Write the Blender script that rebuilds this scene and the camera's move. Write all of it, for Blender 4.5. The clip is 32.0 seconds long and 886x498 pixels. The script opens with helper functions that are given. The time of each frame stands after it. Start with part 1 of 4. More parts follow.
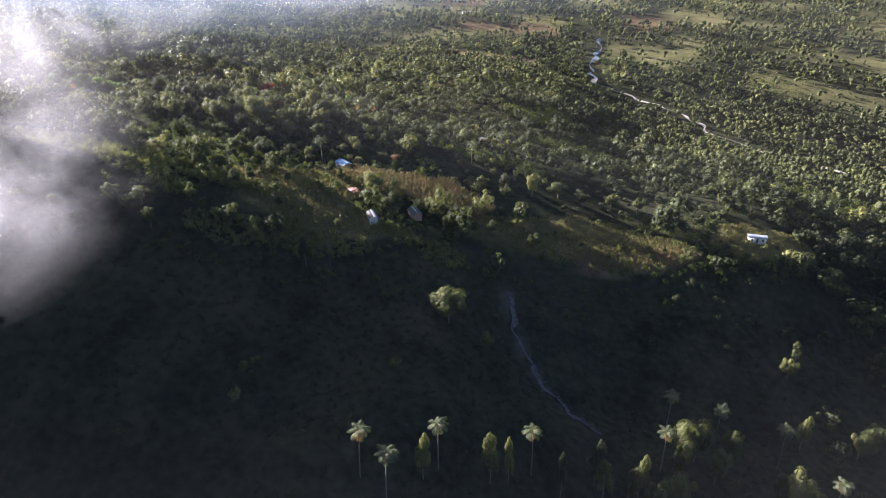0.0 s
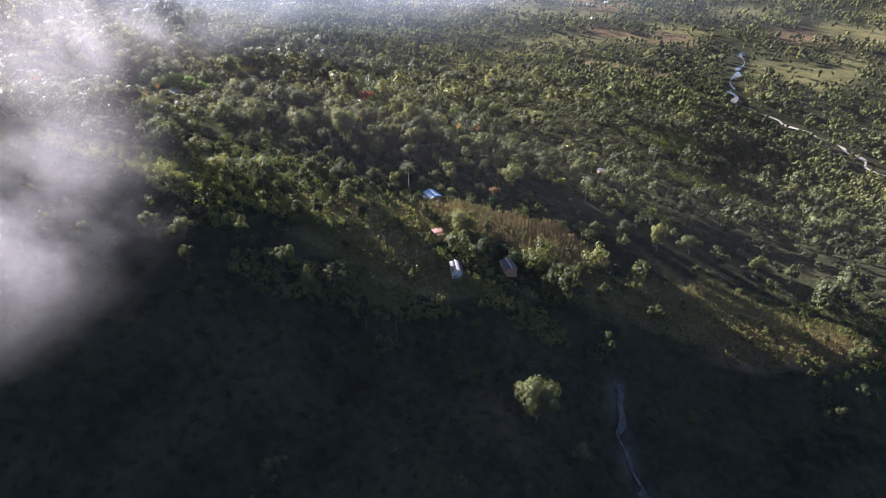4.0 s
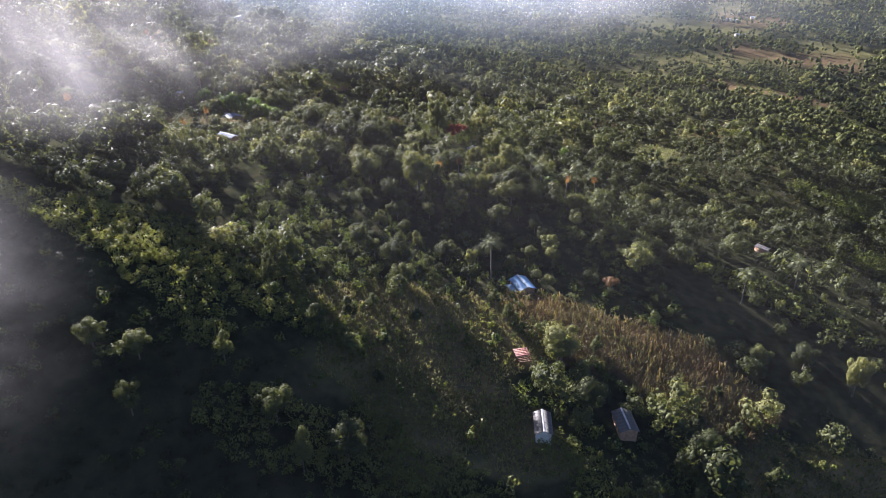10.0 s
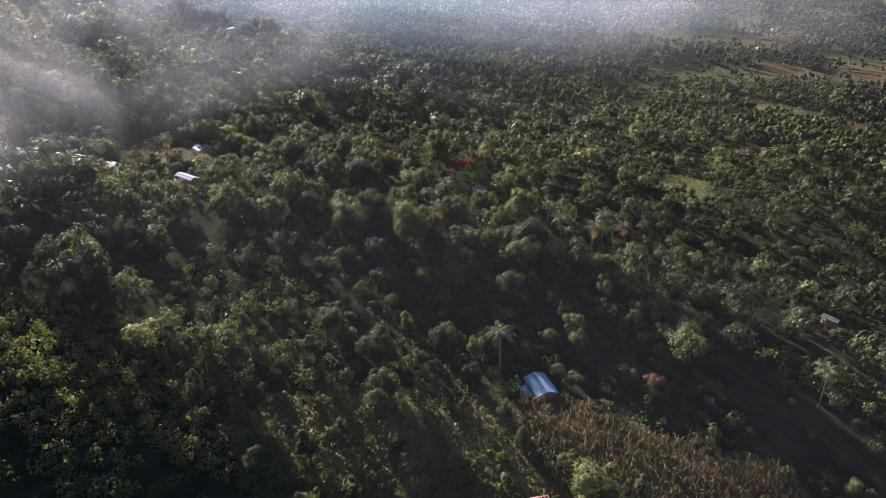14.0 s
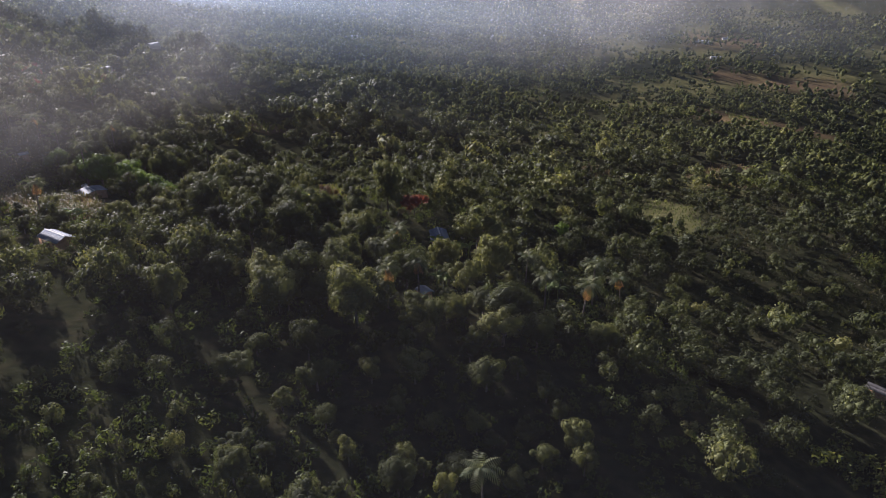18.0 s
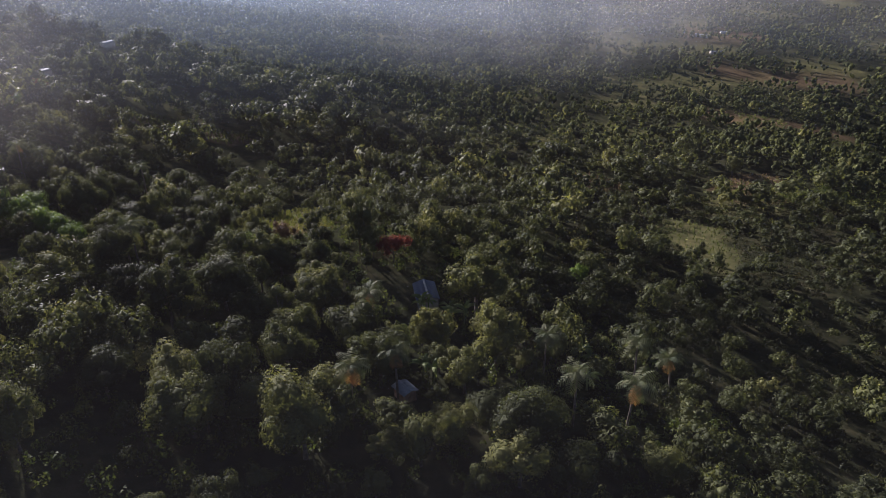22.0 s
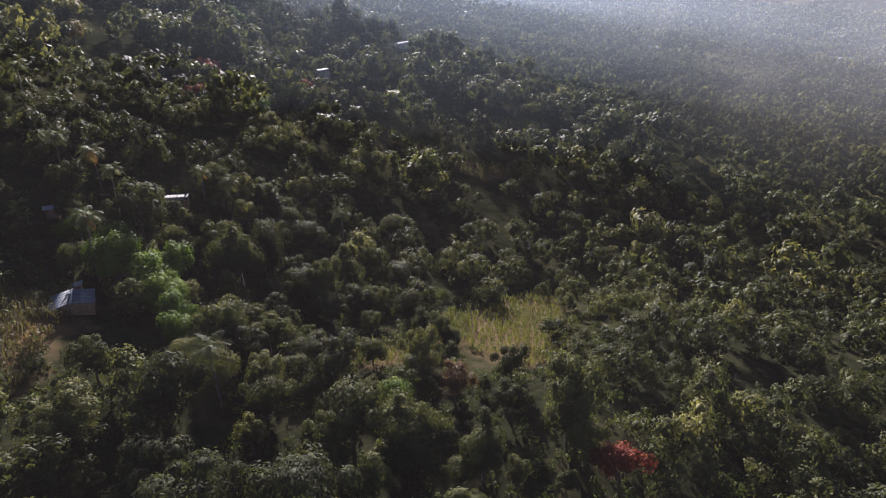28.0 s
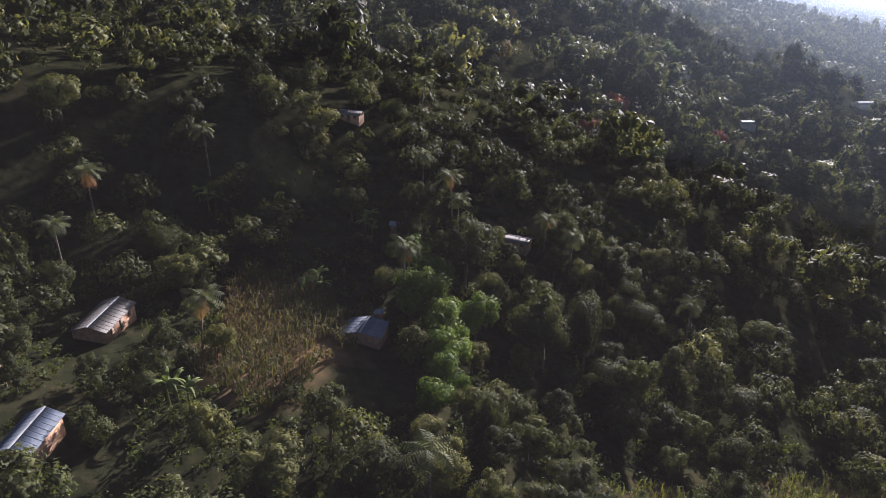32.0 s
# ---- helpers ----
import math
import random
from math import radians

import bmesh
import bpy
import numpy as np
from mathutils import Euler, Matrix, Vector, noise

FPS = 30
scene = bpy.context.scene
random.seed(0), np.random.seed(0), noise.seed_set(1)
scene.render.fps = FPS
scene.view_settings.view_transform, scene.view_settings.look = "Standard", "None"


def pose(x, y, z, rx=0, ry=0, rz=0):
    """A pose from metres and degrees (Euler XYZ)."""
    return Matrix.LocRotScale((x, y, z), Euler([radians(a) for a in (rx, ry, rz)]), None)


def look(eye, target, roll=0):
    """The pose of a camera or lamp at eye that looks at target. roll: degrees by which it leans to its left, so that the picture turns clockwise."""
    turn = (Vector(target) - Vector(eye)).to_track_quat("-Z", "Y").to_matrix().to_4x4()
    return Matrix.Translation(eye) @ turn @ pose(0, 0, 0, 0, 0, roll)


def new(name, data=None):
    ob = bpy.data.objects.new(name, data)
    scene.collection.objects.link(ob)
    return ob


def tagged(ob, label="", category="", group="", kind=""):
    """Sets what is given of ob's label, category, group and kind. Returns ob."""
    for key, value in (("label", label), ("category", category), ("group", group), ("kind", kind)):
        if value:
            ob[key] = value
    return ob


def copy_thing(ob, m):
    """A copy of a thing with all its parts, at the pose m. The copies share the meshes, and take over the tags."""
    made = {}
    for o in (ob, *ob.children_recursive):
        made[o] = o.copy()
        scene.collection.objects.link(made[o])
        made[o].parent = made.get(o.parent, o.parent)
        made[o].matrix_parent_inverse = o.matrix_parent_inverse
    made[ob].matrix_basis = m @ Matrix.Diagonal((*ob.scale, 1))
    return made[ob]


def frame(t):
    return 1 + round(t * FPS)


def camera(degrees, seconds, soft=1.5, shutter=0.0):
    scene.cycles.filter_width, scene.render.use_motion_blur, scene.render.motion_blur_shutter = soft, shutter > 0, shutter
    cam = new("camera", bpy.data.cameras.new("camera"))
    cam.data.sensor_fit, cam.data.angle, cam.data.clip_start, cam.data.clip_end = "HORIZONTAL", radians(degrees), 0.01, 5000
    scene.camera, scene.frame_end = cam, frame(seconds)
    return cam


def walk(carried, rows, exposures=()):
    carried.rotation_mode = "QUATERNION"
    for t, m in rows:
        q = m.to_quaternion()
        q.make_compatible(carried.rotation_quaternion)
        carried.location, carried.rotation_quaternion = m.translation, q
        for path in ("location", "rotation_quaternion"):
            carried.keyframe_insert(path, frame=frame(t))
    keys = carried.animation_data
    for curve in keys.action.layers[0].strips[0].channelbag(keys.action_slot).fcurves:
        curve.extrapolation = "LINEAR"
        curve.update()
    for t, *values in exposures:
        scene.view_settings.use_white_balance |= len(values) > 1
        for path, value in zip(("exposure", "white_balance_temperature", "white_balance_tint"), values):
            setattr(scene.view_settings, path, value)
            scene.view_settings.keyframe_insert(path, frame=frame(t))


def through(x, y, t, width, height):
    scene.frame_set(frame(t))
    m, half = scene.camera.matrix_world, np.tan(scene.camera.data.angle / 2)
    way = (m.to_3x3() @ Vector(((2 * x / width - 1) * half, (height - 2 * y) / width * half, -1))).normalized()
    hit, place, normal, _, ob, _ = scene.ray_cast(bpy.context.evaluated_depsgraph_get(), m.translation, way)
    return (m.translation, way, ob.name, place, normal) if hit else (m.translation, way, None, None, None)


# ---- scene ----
cam = camera(64.1, 32.0, 0.8)
PATH = [
    (0, (-0.004, -0.008, 149.99), (-0.005, 1.751, 149.038), 0.3),
    (0.5, (0.807, 7.087, 149.345), (0.787, 8.846, 148.393), 0.3),
    (1, (1.446, 14.151, 148.682), (1.406, 15.909, 147.729), 0.4),
    (1.5, (1.849, 21.035, 147.962), (1.77, 22.791, 147.009), 0.5),
    (2, (2.108, 27.77, 147.204), (1.984, 29.524, 146.251), 0.5),
    (2.5, (2.258, 34.499, 146.399), (2.089, 36.249, 145.446), 0.5),
    (3, (2.33, 41.263, 145.533), (2.104, 43.007, 144.58), 0.5),
    (3.5, (2.255, 48.017, 144.558), (1.982, 49.754, 143.604), 0.5),
    (5.5, (0.652, 74.779, 138.607), (0.319, 76.508, 137.658), 0.4),
    (6, (-0.386, 81.824, 136.947), (-0.717, 83.553, 135.998), 0.4),
    (6.5, (-1.495, 88.938, 135.331), (-1.825, 90.667, 134.381), 0.4),
    (7, (-2.46, 96.029, 134.006), (-2.833, 97.75, 133.059), 0.2),
    (7.5, (-3.185, 103.074, 133.161), (-3.651, 104.774, 132.217), 0.1),
    (8, (-3.933, 109.882, 132.588), (-4.415, 111.579, 131.647), -0.0),
    (8.5, (-4.908, 116.456, 132.131), (-5.398, 118.153, 131.193), -0.1),
    (9, (-6.009, 122.853, 131.866), (-6.512, 124.548, 130.931), -0.1),
    (9.5, (-7.115, 129.128, 131.78), (-7.685, 130.803, 130.847), -0.2),
    (10, (-8.231, 135.32, 131.707), (-8.837, 136.983, 130.776), -0.2),
    (10.5, (-9.638, 141.442, 131.495), (-10.26, 143.101, 130.567), -0.2),
    (11, (-11.219, 147.363, 131.216), (-11.848, 149.02, 130.29), -0.2),
    (11.5, (-12.769, 153.09, 130.972), (-13.403, 154.746, 130.049), -0.2),
    (12, (-14.355, 158.77, 130.784), (-14.994, 160.427, 129.864), -0.2),
    (12.5, (-16.121, 164.461, 130.629), (-16.758, 166.12, 129.711), -0.2),
    (13, (-18.099, 170.071, 130.092), (-18.731, 171.732, 129.175), -0.2),
    (13.5, (-20.099, 175.636, 129.008), (-20.733, 177.296, 128.091), -0.2),
    (15.5, (-28.528, 197.391, 121.647), (-29.095, 199.096, 120.767), 0.3),
    (16, (-30.876, 203.339, 120.757), (-31.409, 205.055, 119.878), 0.1),
    (16.5, (-33.126, 209.377, 120.024), (-33.653, 211.095, 119.146), 0.1),
    (17, (-35.085, 215.264, 119.335), (-35.607, 216.983, 118.457), 0.1),
    (17.5, (-36.834, 220.925, 118.586), (-37.35, 222.645, 117.707), 0.1),
    (18, (-38.589, 226.627, 117.79), (-39.101, 228.348, 116.909), 0.0),
    (18.5, (-40.327, 232.454, 116.943), (-40.834, 234.176, 116.06), -0.0),
    (19, (-42.072, 238.456, 116.007), (-42.575, 240.178, 115.123), -0.1),
    (19.5, (-43.853, 244.63, 114.921), (-44.353, 246.352, 114.034), -0.2),
    (20, (-45.583, 250.805, 113.754), (-46.078, 252.527, 112.866), -0.2),
    (20.5, (-47.277, 256.97, 112.617), (-47.769, 258.692, 111.728), -0.2),
    (21, (-49.014, 263.124, 111.548), (-49.503, 264.847, 110.658), -0.2),
    (21.5, (-50.87, 269.39, 110.486), (-51.354, 271.114, 109.596), -0.2),
    (22, (-52.764, 275.697, 109.454), (-53.244, 277.421, 108.562), -0.2),
    (22.5, (-54.514, 282.012, 108.628), (-54.991, 283.737, 107.736), -0.2),
    (23, (-56.321, 288.265, 107.797), (-56.795, 289.991, 106.905), -0.2),
    (23.5, (-58.106, 294.608, 106.779), (-58.576, 296.334, 105.885), -0.2),
    (24, (-59.888, 300.985, 105.662), (-60.356, 302.712, 104.767), -0.2),
    (24.5, (-61.616, 307.32, 104.545), (-62.081, 309.047, 103.649), -0.2),
    (25, (-63.368, 313.559, 103.618), (-63.83, 315.286, 102.721), -0.3),
    (25.5, (-65.719, 320.022, 102.968), (-66.266, 321.725, 102.073), -0.2),
    (26, (-67.645, 326.387, 102.667), (-68.42, 328.002, 101.778), -0.2),
    (26.5, (-69.114, 332.731, 102.551), (-70.076, 334.244, 101.665), -0.1),
    (28.5, (-79.403, 358.471, 101.88), (-80.652, 359.769, 101.011), -0.5),
    (29, (-82.751, 363.92, 101.742), (-84.116, 365.101, 100.881), -0.4),
    (29.5, (-85.882, 369.083, 101.871), (-87.423, 370.03, 101.019), -0.2),
    (30, (-88.394, 373.707, 102.303), (-90.066, 374.414, 101.464), 0.3),
    (30.5, (-90.179, 376.902, 102.573), (-91.885, 377.53, 101.74), 0.7),
    (31, (-91.203, 378.243, 102.504), (-92.92, 378.851, 101.678), 0.7),
    (31.5, (-91.563, 378.984, 102.417), (-93.319, 379.475, 101.595), 0.8),
    (32, (-91.611, 379.461, 102.261), (-93.382, 379.907, 101.445), 0.7),
]
walk(cam, [(t, look(eye, target, roll)) for t, eye, target, roll in PATH],
     exposures=[(0.0, 2.4, 5280, 21), (3.0, 2.35, 5280, 21), (6.0, 2.2, 5280, 21), (9.0, 2.2, 5300, 20), (13.0, 1.8, 5320, 19), (16.0, 1.05, 5370, 20), (19.5, 0.95, 5420, 21), (21.0, 1.1, 5390, 22), (22.3, 0.72, 5360, 22), (26.0, 0.75, 5450, 22), (28.8, 1.17, 5550, 20), (30.0, 1.07, 5520, 20), (32.0, 1.07, 5480, 21)])

# ---- light ----
SUN_YAW, SUN_UP = 49.0, 14.0          # degrees to the left of +y, and above the horizon
world = bpy.data.worlds.new("world")
scene.world = world
world.use_nodes = True
wn = world.node_tree.nodes
sky = wn.new("ShaderNodeTexSky")
sky.sky_type, sky.sun_disc = "NISHITA", False
sky.sun_elevation, sky.sun_rotation = radians(SUN_UP), radians(-SUN_YAW)
sky.air_density, sky.dust_density = 0.8, 3.5
wn["Background"].inputs["Strength"].default_value = 0.05
world.node_tree.links.new(sky.outputs[0], wn["Background"].inputs["Color"])
to_sun = Vector((-math.sin(radians(SUN_YAW)) * math.cos(radians(SUN_UP)), math.cos(radians(SUN_YAW)) * math.cos(radians(SUN_UP)), math.sin(radians(SUN_UP))))
lamp = bpy.data.lights.new("sun", "SUN")
lamp.energy, lamp.angle, lamp.color = 9.4, radians(0.6), (1.0, 0.86, 0.70)
new("sun", lamp).matrix_world = look((0, 0, 400), Vector((0, 0, 400)) - to_sun)


# ---- materials ----
def shader(name):
    m = bpy.data.materials.new(name)
    m.use_nodes = True
    n = m.node_tree.nodes
    return m, n, m.node_tree.links, n["Principled BSDF"]


def ramp(nodes, stops):
    r = nodes.new("ShaderNodeValToRGB")
    e = r.color_ramp.elements
    while len(e) < len(stops):
        e.new(0.5)
    for el, (p, c) in zip(e, stops):
        el.position, el.color = p, (*c, 1)
    return r


def noise_tex(nodes, links, scale, detail=4.0, kind="Object"):
    co = nodes.new("ShaderNodeTexCoord")
    t = nodes.new("ShaderNodeTexNoise")
    t.inputs["Scale"].default_value, t.inputs["Detail"].default_value = scale, detail
    links.new(co.outputs[kind], t.inputs["Vector"])
    return t


def leaf_material(name, stops, through=0.3, rough=0.65, by_object=False, spec=0.05):
    """Foliage: the colour varies from plant to plant and from leaf to leaf; light comes through the leaves."""
    m, n, l, b = shader(name)
    r = ramp(n, stops)
    add = n.new("ShaderNodeMath")
    add.operation = "ADD"
    geo = n.new("ShaderNodeNewGeometry")
    leafy = n.new("ShaderNodeMath")
    leafy.operation = "MULTIPLY_ADD"
    leafy.inputs[1].default_value, leafy.inputs[2].default_value = 0.3, -0.15
    l.new(geo.outputs["Random Per Island"], leafy.inputs[0])
    if by_object:
        src = n.new("ShaderNodeObjectInfo").outputs["Random"]
    else:
        at = n.new("ShaderNodeAttribute")
        at.attribute_name = "tint"
        src = at.outputs["Fac"]
    l.new(src, add.inputs[0])
    l.new(leafy.outputs[0], add.inputs[1])
    l.new(add.outputs[0], r.inputs[0])
    l.new(r.outputs[0], b.inputs["Base Color"])
    b.inputs["Roughness"].default_value = rough
    b.inputs["Specular IOR Level"].default_value = spec
    tr = n.new("ShaderNodeBsdfTranslucent")
    warm = n.new("ShaderNodeMix")
    warm.data_type, warm.blend_type = "RGBA", "MULTIPLY"
    warm.inputs["Factor"].default_value = 1.0
    warm.inputs["B"].default_value = (1.45, 1.45, 0.7, 1)
    l.new(r.outputs[0], warm.inputs["A"])
    l.new(warm.outputs["Result"], tr.inputs["Color"])
    mix = n.new("ShaderNodeMixShader")
    mix.inputs[0].default_value = through
    l.new(b.outputs[0], mix.inputs[1])
    l.new(tr.outputs[0], mix.inputs[2])
    l.new(mix.outputs[0], n["Material Output"].inputs["Surface"])
    return m


def plain_material(name, a, b_, scale=3.0, rough=0.8, metal=0.0, bump=0.3, low=0.35, high=0.65):
    """Two tones in patches with a fine relief."""
    m, n, l, b = shader(name)
    t = noise_tex(n, l, scale, 6)
    r = ramp(n, [(low, a), (high, b_)])
    l.new(t.outputs["Fac"], r.inputs[0])
    l.new(r.outputs[0], b.inputs["Base Color"])
    b.inputs["Roughness"].default_value, b.inputs["Metallic"].default_value = rough, metal
    b.inputs["Specular IOR Level"].default_value = 0.25
    if bump:
        bp = n.new("ShaderNodeBump")
        bp.inputs["Strength"].default_value = bump
        t2 = noise_tex(n, l, scale * 9, 4)
        l.new(t2.outputs["Fac"], bp.inputs["Height"])
        l.new(bp.outputs[0], b.inputs["Normal"])
    return m


GREENS = [(0.0, (0.031, 0.036, 0.018)), (0.4, (0.053, 0.060, 0.026)), (0.75, (0.08, 0.087, 0.034)), (1.0, (0.15, 0.145, 0.056))]
M_LEAF = leaf_material("leaf_near", GREENS[:3] + [(1.0, (0.122, 0.122, 0.045))], by_object=True, rough=0.7, spec=0.03)
M_WOOD = leaf_material("leaf_woodland", GREENS, rough=0.68, spec=0.045)
M_FARWOOD = leaf_material("leaf_far_woodland", GREENS, rough=0.9, spec=0.02)
M_LIME = leaf_material("leaf_lime", [(0.0, (0.06, 0.098, 0.018)), (1.0, (0.105, 0.15, 0.028))], by_object=True, spec=0.04)
M_BUSH = leaf_material("leaf_bush", [(0.0, (0.045, 0.06, 0.018)), (0.6, (0.07, 0.08, 0.024)), (1.0, (0.125, 0.13, 0.04))])
# Brownish scrub leaves with the slopes' shade put into a darker colour.
M_SCRUB_SHADE = leaf_material("leaf_scrub_shade", [(0.0, (0.02, 0.023, 0.013)), (0.5, (0.036, 0.036, 0.019)), (1.0, (0.065, 0.058, 0.03))], through=0.2)
M_RED = leaf_material("leaf_red", [(0.0, (0.12, 0.032, 0.024)), (0.6, (0.18, 0.046, 0.034)), (1.0, (0.23, 0.085, 0.045))], by_object=True, spec=0.04)
M_OCHRE = leaf_material("leaf_ochre", [(0.0, (0.13, 0.10, 0.03)), (1.0, (0.22, 0.16, 0.045))], by_object=True)
M_RUST = leaf_material("leaf_rust", [(0.0, (0.09, 0.055, 0.032)), (1.0, (0.15, 0.09, 0.048))], by_object=True)
M_MAIZE = leaf_material("leaf_maize", [(0.0, (0.06, 0.064, 0.026)), (0.45, (0.105, 0.088, 0.040)), (1.0, (0.155, 0.096, 0.053))], rough=0.6, through=0.28)
M_CROP = leaf_material("leaf_crop", [(0.0, (0.06, 0.08, 0.018)), (0.6, (0.105, 0.11, 0.024)), (1.0, (0.14, 0.122, 0.03))], spec=0.04)
M_GRASS = leaf_material("leaf_grass", [(0.0, (0.08, 0.084, 0.032)), (0.6, (0.145, 0.133, 0.054)), (1.0, (0.22, 0.18, 0.085))], rough=0.6, through=0.45)
M_MEADOW = leaf_material("leaf_meadow", [(0.0, (0.06, 0.075, 0.028)), (1.0, (0.12, 0.125, 0.05))], rough=0.6, through=0.4)
M_PALM = leaf_material("leaf_palm", [(0.0, (0.06, 0.075, 0.04)), (1.0, (0.12, 0.125, 0.065))], by_object=True, rough=0.7)
M_DEAD = leaf_material("leaf_dead", [(0.0, (0.2, 0.10, 0.04)), (1.0, (0.3, 0.16, 0.07))], by_object=True, rough=0.6)
M_BANANA = leaf_material("leaf_banana", [(0.0, (0.07, 0.10, 0.03)), (1.0, (0.13, 0.16, 0.05))], by_object=True, rough=0.6)
M_BARK = plain_material("bark", (0.07, 0.055, 0.04), (0.16, 0.13, 0.10), 2.0, 0.9, bump=0.6)
M_TIN = plain_material("tin", (0.20, 0.215, 0.235), (0.32, 0.33, 0.345), 0.7, 0.7, 0.0, bump=0.1)
M_BLUE = plain_material("blue_tin", (0.065, 0.085, 0.125), (0.11, 0.135, 0.18), 0.6, 0.7, 0.0, bump=0.1)
M_BRIGHTBLUE = plain_material("bright_blue_tin", (0.11, 0.21, 0.36), (0.17, 0.28, 0.42), 0.6, 0.6, 0.0, bump=0.1)
M_RUSTTIN = plain_material("rusty_tin", (0.10, 0.045, 0.032), (0.16, 0.085, 0.065), 0.8, 0.9, 0.0, bump=0.2)
M_OLDTIN = plain_material("old_tin", (0.075, 0.07, 0.067), (0.16, 0.148, 0.138), 0.5, 0.7, 0.1, bump=0.2)
M_REDTIN = plain_material("red_tin", (0.12, 0.04, 0.032), (0.18, 0.075, 0.055), 0.8, 0.8, 0.0, bump=0.2)
M_WALL = plain_material("wall_plaster", (0.42, 0.38, 0.33), (0.58, 0.54, 0.48), 1.2, 0.9)
M_WALLB = plain_material("wall_clay", (0.26, 0.15, 0.09), (0.36, 0.23, 0.15), 1.2, 0.95)
M_DOOR = plain_material("door_wood", (0.08, 0.06, 0.05), (0.15, 0.11, 0.08), 4.0, 0.8)
M_ROCK = plain_material("dry_stone", (0.04, 0.038, 0.036), (0.085, 0.08, 0.075), 0.6, 0.95, bump=0.8)


# ---- the lie of the land ----
HILLS = [
    (21, 87, 302, 65, 49, -8.1),
    (-82, 605, 145, 60, 10, -7.0),
    (-118, 321, 67, 112, 153, 21.7),
    (15, 70, 39, 109, 92, 9.7),
    (108, 828, 329, 227, 168, -16.9),
    (17, 656, 122, 82, 102, 8.2),
    (-487, 536, 95, 366, 29, 22.5),
    (44, 27, 102, 476, 113, -34.4),
    (-118, 340, 88, 32, 114, -3.0),
    (633, 573, 561, 150, 178, -38.2),
    (-152, 108, 32, 80, 79, -37.2),
    (-107, 300, 148, 40, 164, -6.3),
    (81, 544, 75, 233, 10, 23.3),
    (115, 427, 44, 184, 167, -21.9),
    (-287, 362, 32, 89, 178, 15.3),
    (48, 26, 81, 276, 128, -33.9),
    (-125, 460, 80, 32, 61, 13.4),
    (-148, 425, 81, 32, 119, -7.7),
    (113, 256, 200, 41, 106, 7.9),
    (-241, 346, 76, 32, 17, -6.2),
    (-60, 630, 170, 70, 0, 6.5),
    (142, 194, 44, 36, 0, -9.0),
    (-68, 320, 30, 18, -15, -7.0),
    (15, 415, 42, 45, 0, -8.0),
    (68, 160, 36, 20, 0, 7.0),
]


def height(x, y):
    """The ground's height: a long fall to the valley plain, with hills, spurs and hollows on it."""
    x, y = np.asarray(x, float), np.asarray(y, float)
    h = -80 + np.logaddexp(0, (140 - 0.099 * x - 0.12 * y) / 25) * 25
    for x0, y0, sx, sy, turn, up in HILLS:
        c, s = math.cos(radians(turn)), math.sin(radians(turn))
        dx, dy = x - x0, y - y0
        h = h + up * np.exp(-0.5 * (((dx * c + dy * s) / sx) ** 2 + ((dy * c - dx * s) / sy) ** 2))
    away = np.hypot(x + 100, y - 400)
    h = np.where(away > 1500, h + (np.clip(h, -90, 40) - h) * np.clip((away - 1500) / 800, 0, 1), h)
    h = h - 9 * np.exp(-0.5 * (((x - 42) * 0.96 - (y - 192) * 0.28) / 42) ** 2 - 0.5 * (((x - 42) * 0.28 + (y - 192) * 0.96) / 20) ** 2)
    # Drops added below the ridge, unseen in the dark, to keep its slope shaded.
    h = h - 7 / (1 + np.exp(np.clip((y - 249) / 5, -40, 40))) / (1 + np.exp(np.clip((38 - x) / 9, -40, 40)))
    v = np.logaddexp(0, (238 - y) / 7) * 7
    h = h - 20 * (1 - np.exp(-0.02 * v)) * np.clip((y - 50) / 30, 0, 1) / (1 + np.exp(np.clip((x + 22 + 20 * np.clip((165 - y) / 25, 0, 1)) / 8, -40, 40)))
    h = h + 1.6 * np.sin(x * 0.031 + 1.3 * np.sin(y * 0.021)) * np.sin(y * 0.037 + 0.7 * np.sin(x * 0.027))
    return h


